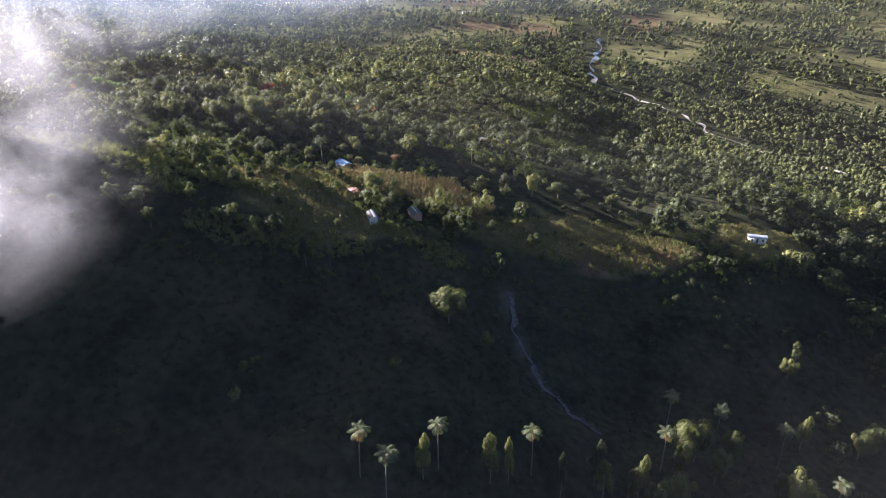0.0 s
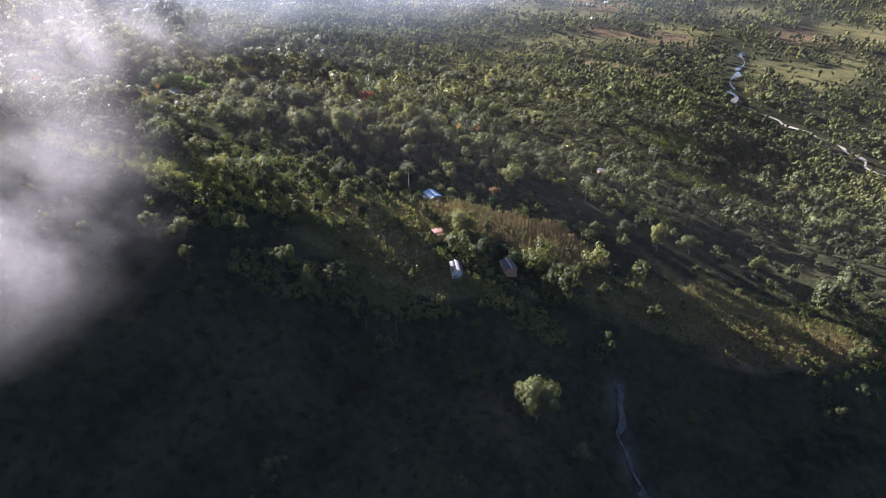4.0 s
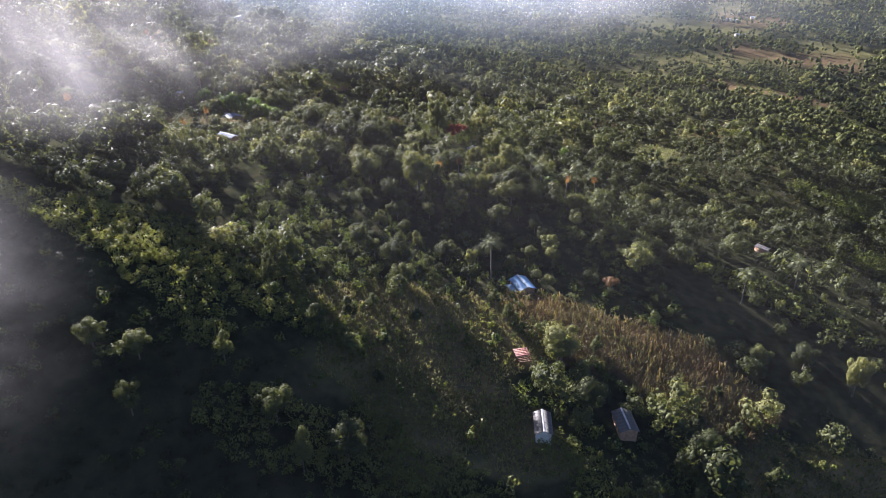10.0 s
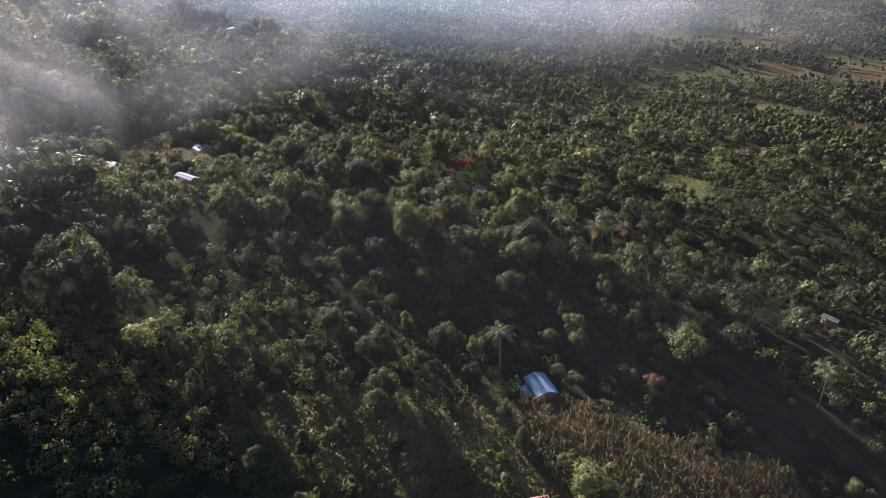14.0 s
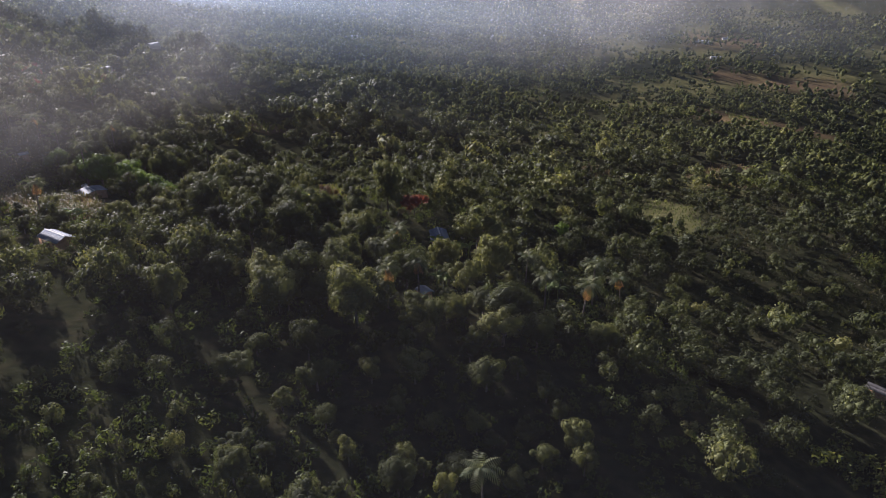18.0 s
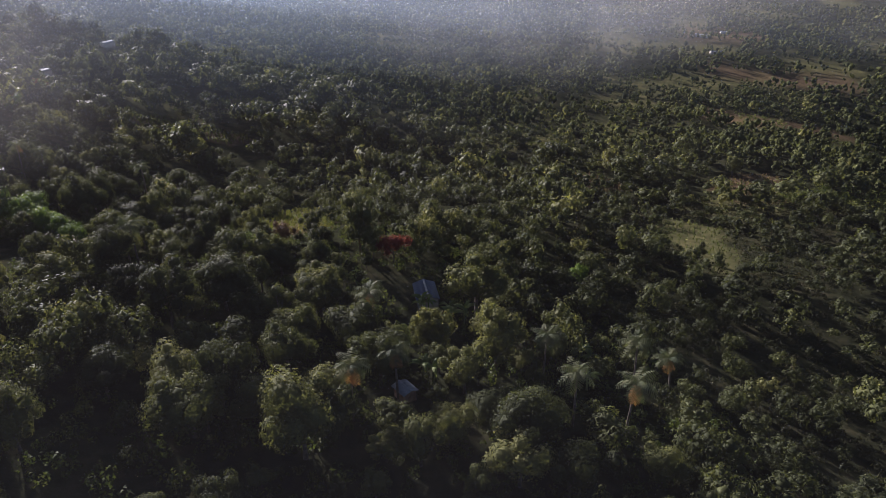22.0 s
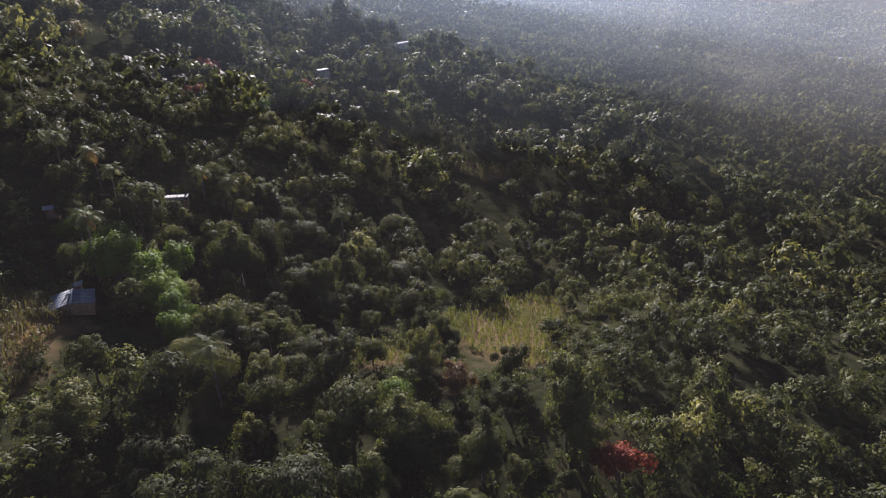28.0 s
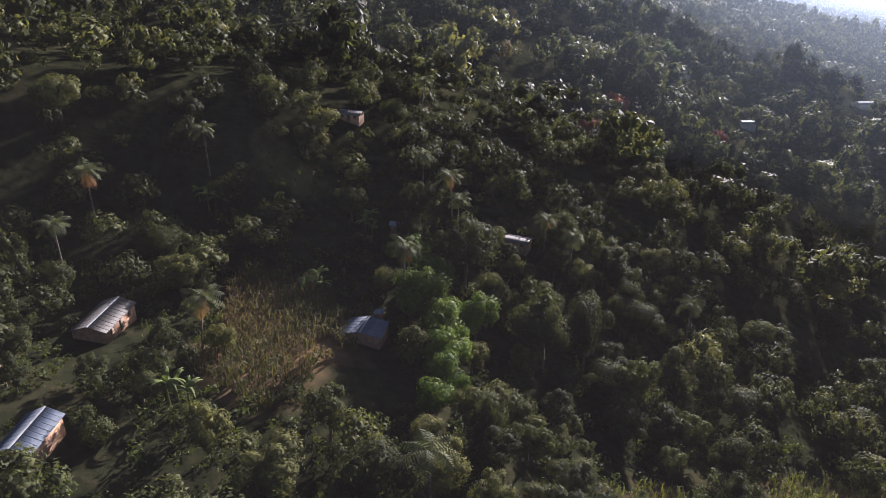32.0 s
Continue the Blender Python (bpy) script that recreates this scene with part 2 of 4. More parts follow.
# Clearings: x, y, half-lengths, turn, what grows there.
FIELDS = [
    (-58, 262, 25, 30, 0, "pasture"), (-8, 290, 34, 15, -10, "maize"), (-40, 246, 22, 8, 0, "pasture"), (-130, 254, 48, 9, 0, "bush"), (-108, 240, 22, 6, -20, "bush"), (-60, 226, 30, 8, 10, "bush"), (-6, 240, 21, 5, -25, "bush"),
    (60, 273, 46, 17, 4, "pasture"), (78, 264, 28, 8, 8, "dry"), (140, 280, 22, 12, 10, "pasture"), (-26, 540, 13, 38, 8, "meadow"),
    (5, 630, 16, 30, -10, "dry"), (-72, 625, 20, 10, -20, "dry"), (-105, 655, 18, 6, -20, "meadow"), (-160, 472, 13, 27, 25, "yellow"), (-167, 457, 3.5, 13, 25, "yellow"),
    (-163, 432, 6, 8, 0, "yellow"), (-253, 577, 14, 9, 20, "yellow"), (-280, 634, 9, 16, 0, "yellow"),
    (-278, 560, 12, 8, 0, "yellow"), (-204, 379, 20, 11.5, -12, "maize"), (-259, 383, 10, 5, 30, "meadow"),
    (85, 500, 40, 22, 35, "shrub"), (118, 412, 55, 18, -5, "shrub"), (60, 628, 48, 15, 20, "shrub"), (205, 365, 50, 16, 5, "shrub"), (30, 345, 26, 9, -20, "shrub"), (45, 880, 60, 30, 10, "dry"), (-60, 900, 40, 25, 0, "meadow"),
    (100, 1120, 80, 30, 0, "dry"), (-20, 1300, 90, 40, 15, "meadow"), (60, 1420, 60, 25, 0, "dry"),
    (-300, 1000, 50, 20, 10, "meadow"), (150, 560, 40, 18, -30, "meadow"), (-40, 395, 6, 5, 0, "meadow"),
    (300, 1000, 60, 30, 0, "meadow"), (380, 1250, 90, 40, 10, "dry"),
]
RIVER = [(330, 540), (285, 610), (258, 659), (257, 692), (245, 718), (229, 750), (210, 773), (192, 792), (175, 808), (177, 847), (183, 884), (199, 947), (217, 1006), (230, 1068), (218, 1157), (210, 1249)]
GULLY = [(24, 228), (27, 208), (33, 192), (40, 180), (49, 171)]


def open_land(x, y):
    """Ragged clearings and thin patches on the farther slopes and the plain, from 0 (wooded) to 1 (open)."""
    a = np.sin(x * 0.021 + 2.3 * np.sin(y * 0.013 + 1)) + np.sin(y * 0.027 + 1.9 * np.sin(x * 0.017 + 4)) + 0.6 * np.sin(x * 0.07 + y * 0.05 + 2 * np.sin(y * 0.04))
    return 0.8 * np.clip((a - 1.35 + 0.9 * np.clip((y - 720) / 120, 0, 1) * np.clip((x + 190) / 60, 0, 1)) * 1.9, 0, 1) * np.clip((y - 540) / 80, 0, 1)


def in_field(x, y, f, grow=1.0):
    c, s = math.cos(radians(f[4])), math.sin(radians(f[4]))
    dx, dy = x - f[0], y - f[1]
    wob = 1 + 0.18 * np.sin(np.arctan2(dy, dx) * 3 + f[0]) + 0.1 * np.sin(np.arctan2(dy, dx) * 7 + f[1])
    return np.hypot((dx * c + dy * s) / f[2], (dy * c - dx * s) / f[3]) / (wob * grow)


def along(x, y, line):
    """How far a place lies from a line of points."""
    d = np.full(np.shape(x), 1e9)
    for (ax, ay), (bx, by) in zip(line, line[1:]):
        u = np.clip(((x - ax) * (bx - ax) + (y - ay) * (by - ay)) / ((bx - ax) ** 2 + (by - ay) ** 2), 0, 1)
        d = np.minimum(d, np.hypot(x - ax - u * (bx - ax), y - ay - u * (by - ay)))
    return d


def mesh_from(name, verts, faces, material, tints=None, smooth=False, normals=None):
    """A mesh from arrays: faces of one size each."""
    me = bpy.data.meshes.new(name)
    n = faces.shape[1]
    me.vertices.add(len(verts))
    me.vertices.foreach_set("co", np.ascontiguousarray(verts, np.float32).ravel())
    me.loops.add(faces.size)
    me.loops.foreach_set("vertex_index", np.ascontiguousarray(faces, np.int32).ravel())
    me.polygons.add(len(faces))
    me.polygons.foreach_set("loop_start", np.arange(0, faces.size, n, dtype=np.int32))
    me.polygons.foreach_set("loop_total", np.full(len(faces), n, np.int32))
    if tints is not None:
        a = me.attributes.new("tint", "FLOAT", "POINT")
        a.data.foreach_set("value", np.ascontiguousarray(tints, np.float32))
    me.update()
    me.validate()
    if smooth:
        me.polygons.foreach_set("use_smooth", np.ones(len(faces), bool))
    me.materials.append(material)
    if normals is not None:
        me.polygons.foreach_set("use_smooth", np.ones(len(me.polygons), bool))
        me.normals_split_custom_set_from_vertices(np.ascontiguousarray(normals, np.float32))
    return me


# One sheet of ground, fine where the camera passes and coarse to the horizon.
def steps(lo, hi, d, far):
    mid = list(np.arange(lo, hi + d, d))
    out, s = [], d
    v = mid[-1]
    while v < far:
        s *= 1.18
        v += s
        out.append(v)
    low, s, v = [], d, lo
    while v > -far:
        s *= 1.18
        v -= s
        low.append(v)
    return np.array(low[::-1] + mid + out)


gx, gy = steps(-460, 240, 4, 4600), steps(90, 720, 4, 4600)
GX, GY = np.meshgrid(gx, gy)
GZ = height(GX, GY)
idx = np.arange(GX.size).reshape(GX.shape)
quads = np.stack([idx[:-1, :-1], idx[:-1, 1:], idx[1:, 1:], idx[1:, :-1]], -1).reshape(-1, 4)


def ground_material():
    m, n, l, b = shader("ground")
    big, fine = noise_tex(n, l, 0.05, 6), noise_tex(n, l, 0.35, 8)
    mixn = n.new("ShaderNodeMath")
    mixn.operation = "MULTIPLY_ADD"
    mixn.inputs[1].default_value = 0.5
    half = n.new("ShaderNodeMath")
    half.operation = "MULTIPLY"
    half.inputs[1].default_value = 0.5
    l.new(big.outputs["Fac"], half.inputs[0])
    l.new(fine.outputs["Fac"], mixn.inputs[0])
    l.new(half.outputs[0], mixn.inputs[2])
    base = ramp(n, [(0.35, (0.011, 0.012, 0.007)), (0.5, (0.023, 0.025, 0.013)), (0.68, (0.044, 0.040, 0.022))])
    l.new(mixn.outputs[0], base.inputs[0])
    prev = base.outputs[0]
    for name, tones in (("grass", ((0.085, 0.085, 0.034), (0.16, 0.145, 0.06))), ("dry", ((0.10, 0.066, 0.038), (0.20, 0.132, 0.075))), ("sand", ((0.16, 0.135, 0.115), (0.28, 0.245, 0.215)))):
        at = n.new("ShaderNodeAttribute")
        at.attribute_name = name
        r = ramp(n, [(0.35, tones[0]), (0.65, tones[1])])
        l.new(mixn.outputs[0], r.inputs[0])
        mx = n.new("ShaderNodeMix")
        mx.data_type = "RGBA"
        l.new(at.outputs["Fac"], mx.inputs["Factor"])
        l.new(prev, mx.inputs["A"])
        l.new(r.outputs[0], mx.inputs["B"])
        prev = mx.outputs["Result"]
    l.new(prev, b.inputs["Base Color"])
    b.inputs["Roughness"].default_value = 1.0
    b.inputs["Specular IOR Level"].default_value = 0.0
    bp = n.new("ShaderNodeBump")
    bp.inputs["Strength"].default_value, bp.inputs["Distance"].default_value = 0.8, 0.4
    l.new(fine.outputs["Fac"], bp.inputs["Height"])
    l.new(bp.outputs[0], b.inputs["Normal"])
    return m


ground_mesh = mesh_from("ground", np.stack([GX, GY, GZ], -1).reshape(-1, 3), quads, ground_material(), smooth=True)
px, py = GX.ravel(), GY.ravel()
cover = {"dry": np.zeros(px.size), "grass": np.zeros(px.size), "sand": np.zeros(px.size)}
for f in FIELDS:
    if f[5] in ("bush", "shrub"):
        continue
    key = "grass" if f[5] in ("pasture", "meadow") else "dry"
    cover[key] = np.maximum(cover[key], np.clip((1.15 - in_field(px, py, f)) * 4, 0, 1) * (0.5 if f[1] > 560 or f[5] in ("meadow", "yellow") else 1.0))
cover["dry"] = np.maximum(cover["dry"], 0.55 * np.clip((1.1 - np.min([in_field(px, py, f) for f in FIELDS if f[5] == "pasture"], 0)) * 4, 0, 1))
cover["grass"] = np.maximum(cover["grass"], 0.7 * open_land(px, py))
cover["sand"] = 0.2 * np.clip((2.6 - along(px, py, GULLY)) / 2.5, 0, 1)
for key, val in cover.items():
    a = ground_mesh.attributes.new(key, "FLOAT", "POINT")
    a.data.foreach_set("value", val.astype(np.float32))
tagged(new("ground", ground_mesh), "hilly ground of soil, leaf litter and grass", "ground", kind="structure")


# ---- plants ----
def spread(rng, n):
    v = rng.normal(size=(n, 3))
    return v / np.linalg.norm(v, axis=1)[:, None]


def leaves_at(rng, c, out, length, width, jitter=0.85):
    """Pointed leaves at the places c, each turned roughly to its direction out."""
    n = len(c)
    nrm = out + jitter * spread(rng, n)
    nrm /= np.linalg.norm(nrm, axis=1)[:, None]
    a = np.cross(nrm, spread(rng, n))
    a /= np.linalg.norm(a, axis=1)[:, None] + 1e-9
    b = np.cross(nrm, a)
    k = rng.uniform(0.55, 1.45, (n, 1))
    a, b = a * length * k / 2, b * width * k / 2
    v = np.stack([c - a + b, c - a - b, c + a + nrm * 0.1 * length], 1).reshape(-1, 3)
    soft = out / np.linalg.norm(out, axis=1)[:, None] + 0.75 * nrm
    return v, np.arange(3 * n).reshape(-1, 3), np.repeat(soft / np.linalg.norm(soft, axis=1)[:, None], 3, 0)


def crown(rng, lobes, n, length, width, flat=0.75):
    """A crown about one unit in radius, its middle at the origin: leaves on the outside of many round lobes."""
    far_out = rng.uniform(0.3, 0.98, (lobes, 1))
    cen = spread(rng, lobes) * far_out
    cen[:, 2] = cen[:, 2] * flat + 0.05
    rad = rng.uniform(0.26, 0.5, lobes) * (1.25 - 0.55 * far_out[:, 0])
    k = rng.integers(0, lobes, n * 3)
    d = spread(rng, n * 3)
    p = cen[k] + d * rad[k, None] * rng.uniform(0.82, 1.22, (n * 3, 1))
    deep = np.linalg.norm(p[:, None] - cen[None], axis=2) < rad[None] * 0.8
    keep = (~deep.any(1)) & ((p[:, 2] > -0.5) | (rng.random(n * 3) < 0.3))
    p, d = p[keep][:n], d[keep][:n]
    return leaves_at(rng, p, d + 0.45 * p + np.array([0, 0, 0.2]), length, width), cen, rad


# A small round solid of twelve four-sided faces, for the dark inside of crowns.
BALL_V = np.array([(x, y, z) for x in (-1, 1) for y in (-1, 1) for z in (-1, 1)] + [(2, 0, 0), (-2, 0, 0), (0, 2, 0), (0, -2, 0), (0, 0, 2), (0, 0, -2)], float)
BALL_F = []
for a_ in range(8, 14):
    for b_ in range(a_ + 1, 14):
        if abs(BALL_V[a_] @ BALL_V[b_]) < 0.1:
            mid = (BALL_V[a_] + BALL_V[b_]) / 2
            pair = [i for i in range(8) if np.linalg.norm(BALL_V[i] - mid) < 1.1]
            q = [a_, pair[0], b_, pair[1]]
            turn_ = np.cross(BALL_V[q[1]] - BALL_V[q[0]], BALL_V[q[2]] - BALL_V[q[1]]) @ mid
            BALL_F.append(q if turn_ > 0 else q[::-1])
BALL_F = np.array([t for q in BALL_F for t in ((q[0], q[1], q[2]), (q[0], q[2], q[3]))])
BALL_V = BALL_V / np.linalg.norm(BALL_V, axis=1)[:, None]
# A rougher one of eight faces, for the woods.
LUMP_V = np.array([(1, 0, 0), (-1, 0, 0), (0, 1, 0), (0, -1, 0), (0, 0, 1), (0, 0, -1)], float)
LUMP_F = np.array([(4, 0, 2), (4, 2, 1), (4, 1, 3), (4, 3, 0), (5, 2, 0), (5, 1, 2), (5, 3, 1), (5, 0, 3)])


def limb(a, b, ra, rb, sides=6):
    """A tapered limb from a to b."""
    a, b = np.array(a, float), np.array(b, float)
    d = (b - a) / np.linalg.norm(b - a)
    u = np.cross(d, [0.3, 0.9, 0.1])
    u /= np.linalg.norm(u)
    w = np.cross(d, u)
    ang = np.arange(sides) * 2 * np.pi / sides
    ring = np.cos(ang)[:, None] * u + np.sin(ang)[:, None] * w
    v = np.concatenate([a + ring * ra, b + ring * rb])
    i = np.arange(sides)
    j = (i + 1) % sides
    return v, np.stack([i, j, j + sides, i + sides], 1)


def join(parts):
    """One pair of vertex and face arrays from many; a third array, of normals, is joined too."""
    vs, fs, k = [], [], 0
    for some in parts:
        vs.append(some[0])
        fs.append(some[1] + k)
        k += len(some[0])
    out = np.concatenate(vs), np.concatenate(fs)
    return out + (np.concatenate([some[2] for some in parts]),) if len(parts[0]) > 2 else out


def cores(cen, rad, k, bv=BALL_V, bf=BALL_F):
    """The dark, solid inside of a crown's lobes."""
    return [(bv * (r * k) + c, bf, (bv + 0.45 * c + [0, 0, 0.2]) / np.linalg.norm(bv + 0.45 * c + [0, 0, 0.2], axis=1)[:, None]) for c, r in zip(cen, rad)]


def part(name, me, parent, label=""):
    ob = new(name, me)
    ob.parent = parent
    if label:
        ob["label"] = label
    return ob


def tree_thing(name, rng, radius, tall, leaf, label, n=900, lobes=16, size=0.55, flat=0.75, category="tree"):
    """A broad tree: a tapered trunk with limbs, and a crown of leaves with gaps."""
    top = tall - radius * flat
    (v, f, w), cen, rad = crown(rng, lobes, n, size / radius, size * 0.55 / radius, flat)
    wood = [limb((0, 0, -0.6), (0.1, 0.05, top * 0.55), 0.05 * radius + 0.1, 0.035 * radius + 0.06)]
    for c in cen[:7]:
        wood.append(limb((0.1, 0.05, top * 0.5), c * radius + [0, 0, top], 0.12, 0.03, 5))
    wv, wf = join(wood)
    tv, tf, tn = join([(v, f, w)] + cores(cen, rad, 0.66))
    tv = tv * radius + [0, 0, top]
    root = tagged(new(name), label, category)
    part("trunk", mesh_from("trunk", wv, wf, M_BARK, smooth=True), root)
    part("crown", mesh_from("crown", tv, tf, leaf, normals=tn), root)
    return root


def on_ground(x, y, turn=0.0, size=1.0, sink=0.0):
    return Matrix.LocRotScale((x, y, float(height(x, y)) - sink), Euler((0, 0, turn)), (size, size, size))


def put(ob, x, y, turn=0.0, size=1.0, sink=0.0):
    ob.matrix_basis = on_ground(x, y, turn, size, sink)
    return ob


# Where the houses stand: nothing grows inside.
YARDS = [(-28, 251, 5), (-46, 305, 5), (-37, 270, 3.5), (-12, 261, 4.5), (-204, 350, 5), (-197, 351, 5), (-171, 347, 5), (-203, 393, 4.5), (-192, 391, 6.5), (-184, 389, 6), (-198, 386, 4),
         (-95, 413, 5), (-91, 402, 6), (-104, 418, 5), (-101, 411, 4), (-86, 366, 5), (-146, 447, 6), (-86, 370, 3), (-284, 401, 4), (-240, 406, 2.5), (-240, 436, 4), (139, 280, 5), (23, 390, 3.5), (-410, 580, 6), (-361, 587, 4), (-410, 696, 6), (-522, 899, 8), (28, 1394, 15), (-259, 1215, 8), (-308, 1432, 10)]
rs = np.random.default_rng(11)


def free_of(x, y, margin=0.0, fields=True):
    ok = np.ones(np.shape(x), bool)
    for hx, hy, r in YARDS:
        ok &= np.hypot(x - hx, y - hy) > r + margin
    if fields:
        for f in FIELDS:
            ok &= in_field(x, y, f) > 1.0
    ok &= along(x, y, RIVER) > 12
    ok &= along(x, y, GULLY) > 5
    return ok


def jitter_grid(rng, x0, x1, y0, y1, d):
    X, Y = np.meshgrid(np.arange(x0, x1, d), np.arange(y0, y1, d))
    return X.ravel() + rng.uniform(-0.48, 0.48, X.size) * d, Y.ravel() + rng.uniform(-0.48, 0.48, X.size) * d


def patchy(x, y, k=0.02, s=0.0):
    return 0.5 + 0.25 * np.sin(x * k + 2.1 * np.sin(y * k * 0.7 + s)) + 0.25 * np.sin(y * k * 1.3 + 1.7 * np.sin(x * k * 0.9 + 2 * s))


def tree_variant(rng, n, size, lobes, flat, core):
    """A light tree of one unit in radius, standing on the origin, for the woods."""
    (v, f, w), cen, rad = crown(rng, lobes, n, size, size * 0.6, flat)
    v, f, w = join([(v, f, w)] + (cores(cen, rad, core, LUMP_V, LUMP_F) if core else []))
    return v + [0, 0, 0.9], f, w


def scatter(name, variants, x, y, radius, rise, tint, material, label, category, rng):
    """Many plants as one mesh."""
    vs, fs, ts, ns, k = [], [], [], [], 0
    which = rng.integers(0, len(variants), len(x))
    z = height(x, y)
    for w, (bv, bf, *bn) in enumerate(variants):
        m = which == w
        if not m.any():
            continue
        a = rng.uniform(0, 2 * np.pi, m.sum())
        c, s = np.cos(a)[:, None], np.sin(a)[:, None]
        r = radius[m][:, None]
        V = np.stack([(bv[None, :, 0] * c - bv[None, :, 1] * s) * r + x[m][:, None], (bv[None, :, 0] * s + bv[None, :, 1] * c) * r + y[m][:, None],
                      bv[None, :, 2] * r * rng.uniform(0.75, 1.25, (m.sum(), 1)) + z[m][:, None] + rise[m][:, None]], -1)
        n = len(bv)
        F = bf[None] + (np.arange(m.sum()) * n)[:, None, None] + k
        k += V.shape[0] * n
        vs.append(V.reshape(-1, 3))
        fs.append(F.reshape(-1, bf.shape[1]))
        ts.append(np.repeat(tint[m], n))
        if bn:
            q = bn[0]
            ns.append(np.stack([q[None, :, 0] * c - q[None, :, 1] * s, q[None, :, 0] * s + q[None, :, 1] * c, np.broadcast_to(q[None, :, 2], (m.sum(), n))], -1).reshape(-1, 3))
    me = mesh_from(name, np.concatenate(vs), np.concatenate(fs), material, np.concatenate(ts), normals=np.concatenate(ns) if ns else None)
    return tagged(new(name, me), label, category, kind="stuff")


# The strip of woodland that the camera passes nearest: trees of their own.
near_kinds = [tree_thing("broadleaf_tree", np.random.default_rng(20 + k), r, t, M_LEAF, lab, n, lo, sz, fl) for k, (r, t, n, lo, sz, fl, lab) in enumerate((
    (4.6, 9.5, 4300, 22, 0.36, 0.75, "dark green mango tree with a dense rounded crown"),
    (3.6, 8.5, 3000, 17, 0.35, 0.9, "mid-green broadleaf tree on the wooded slope"),
    (5.2, 10.0, 4800, 26, 0.36, 0.65, "wide spreading broadleaf tree with glossy leaves"),
    (2.7, 7.5, 1900, 12, 0.33, 1.1, "slender young broadleaf tree among the woods"),
    (4.0, 11.0, 3500, 18, 0.38, 1.0, "tall broadleaf tree with an uneven open crown")))]
KIND_R = (4.6, 3.6, 5.2, 2.7, 4.0)
# Trees that stand out, some added for shadow streaks: x, y, kind, size.
STANDING = [
    (-232.5, 430.5, 1, 0.62), (-237, 428.5, 0, 0.6), (-200, 427, 2, 1.15), (-190, 428, 0, 0.9), (-233, 457, 4, 1.1), (-235, 471, 4, 1.0), (-215, 488, 0, 1.0), (-190, 467, 0, 1.0), (-181, 443, 1, 1.0), (-173, 451, 0, 0.9),
    (-186, 438, 0, 0.8), (-163, 376, 1, 1.1), (-163, 398, 0, 1.0), (-173, 384, 1, 1.0), (-170, 368, 1, 0.9), (-195, 360, 3, 0.9), (-227, 358, 0, 1.0), (-243, 396, 1, 1.0),
    (-264, 388, 1, 0.9), (-280, 413, 0, 0.9), (-288, 442, 4, 1.0), (-281, 493, 2, 1.1), (-190, 341, 1, 0.9), (-186, 352, 1, 0.6), (-183, 343, 3, 0.9), (-213, 342, 0, 0.8), (-194, 369, 1, 0.7), (-216, 361, 1, 0.9), (-181, 359, 0, 0.6), (-209, 366, 3, 0.8), (-176, 338, 1, 0.8), (-269, 333, 0, 1.1), (-271, 360, 4, 1.1), (-171, 413, 4, 0.9),
    (-70, 365, 0, 0.9), (-100, 383, 2, 1.1), (-108, 370, 2, 1.0), (-130, 333, 1, 1.0), (-130, 350, 0, 0.9), (-98, 332, 1, 1.0), (-141, 383, 0, 0.9), (-123, 383, 4, 0.9),
    (-42, 365, 0, 0.9), (-63, 339, 0, 0.9), (-77, 336, 1, 1.0), (-126, 368, 1, 1.1), (-29, 276, 0, 1.05), (5, 261, 0, 0.9), 
    (-90, 284, 3, 0.9), (-72, 280, 1, 0.9), (-101, 272, 3, 0.8), (-104, 281, 3, 0.7), (17, 350, 3, 1.0), (38, 260, 1, 0.9),
    (-20, 262, 0, 0.8), (2, 203, 0, 1.42),
    (-47, 296, 3, 0.5), (-64, 268, 3, 0.55), (-66, 255, 3, 0.45),
    (-45, 284, 3, 0.5), (-58, 288, 3, 0.5), (-80, 250, 3, 0.8), (-76, 258, 3, 0.7), (-70, 247, 3, 0.75), (-62, 243, 3, 0.6), (-71, 274, 3, 0.8), (-50, 290, 3, 0.7), (-35, 283, 1, 0.6), (-22, 284, 3, 0.7), (-2, 279, 3, 0.7), (3, 268, 1, 0.7), (12, 272, 3, 0.8), (20, 262, 3, 0.8), (-88, 262, 3, 0.8), (-95, 255, 3, 0.7), (-74, 266, 3, 0.6), (25, 275, 3, 0.6), (8, 285, 3, 0.5), (95, 268, 3, 0.55), (70, 262, 3, 0.5), (18, 305, 1, 0.9), (30, 312, 0, 0.8), (42, 308, 1, 0.95), (55, 312, 0, 0.85), (66, 306, 1, 0.85), (80, 308, 1, 0.9), (92, 304, 3, 1.05), (-26, 507, 3, 0.8), (-10, 600, 1, 0.9), (0, 655, 1, 1.1)]
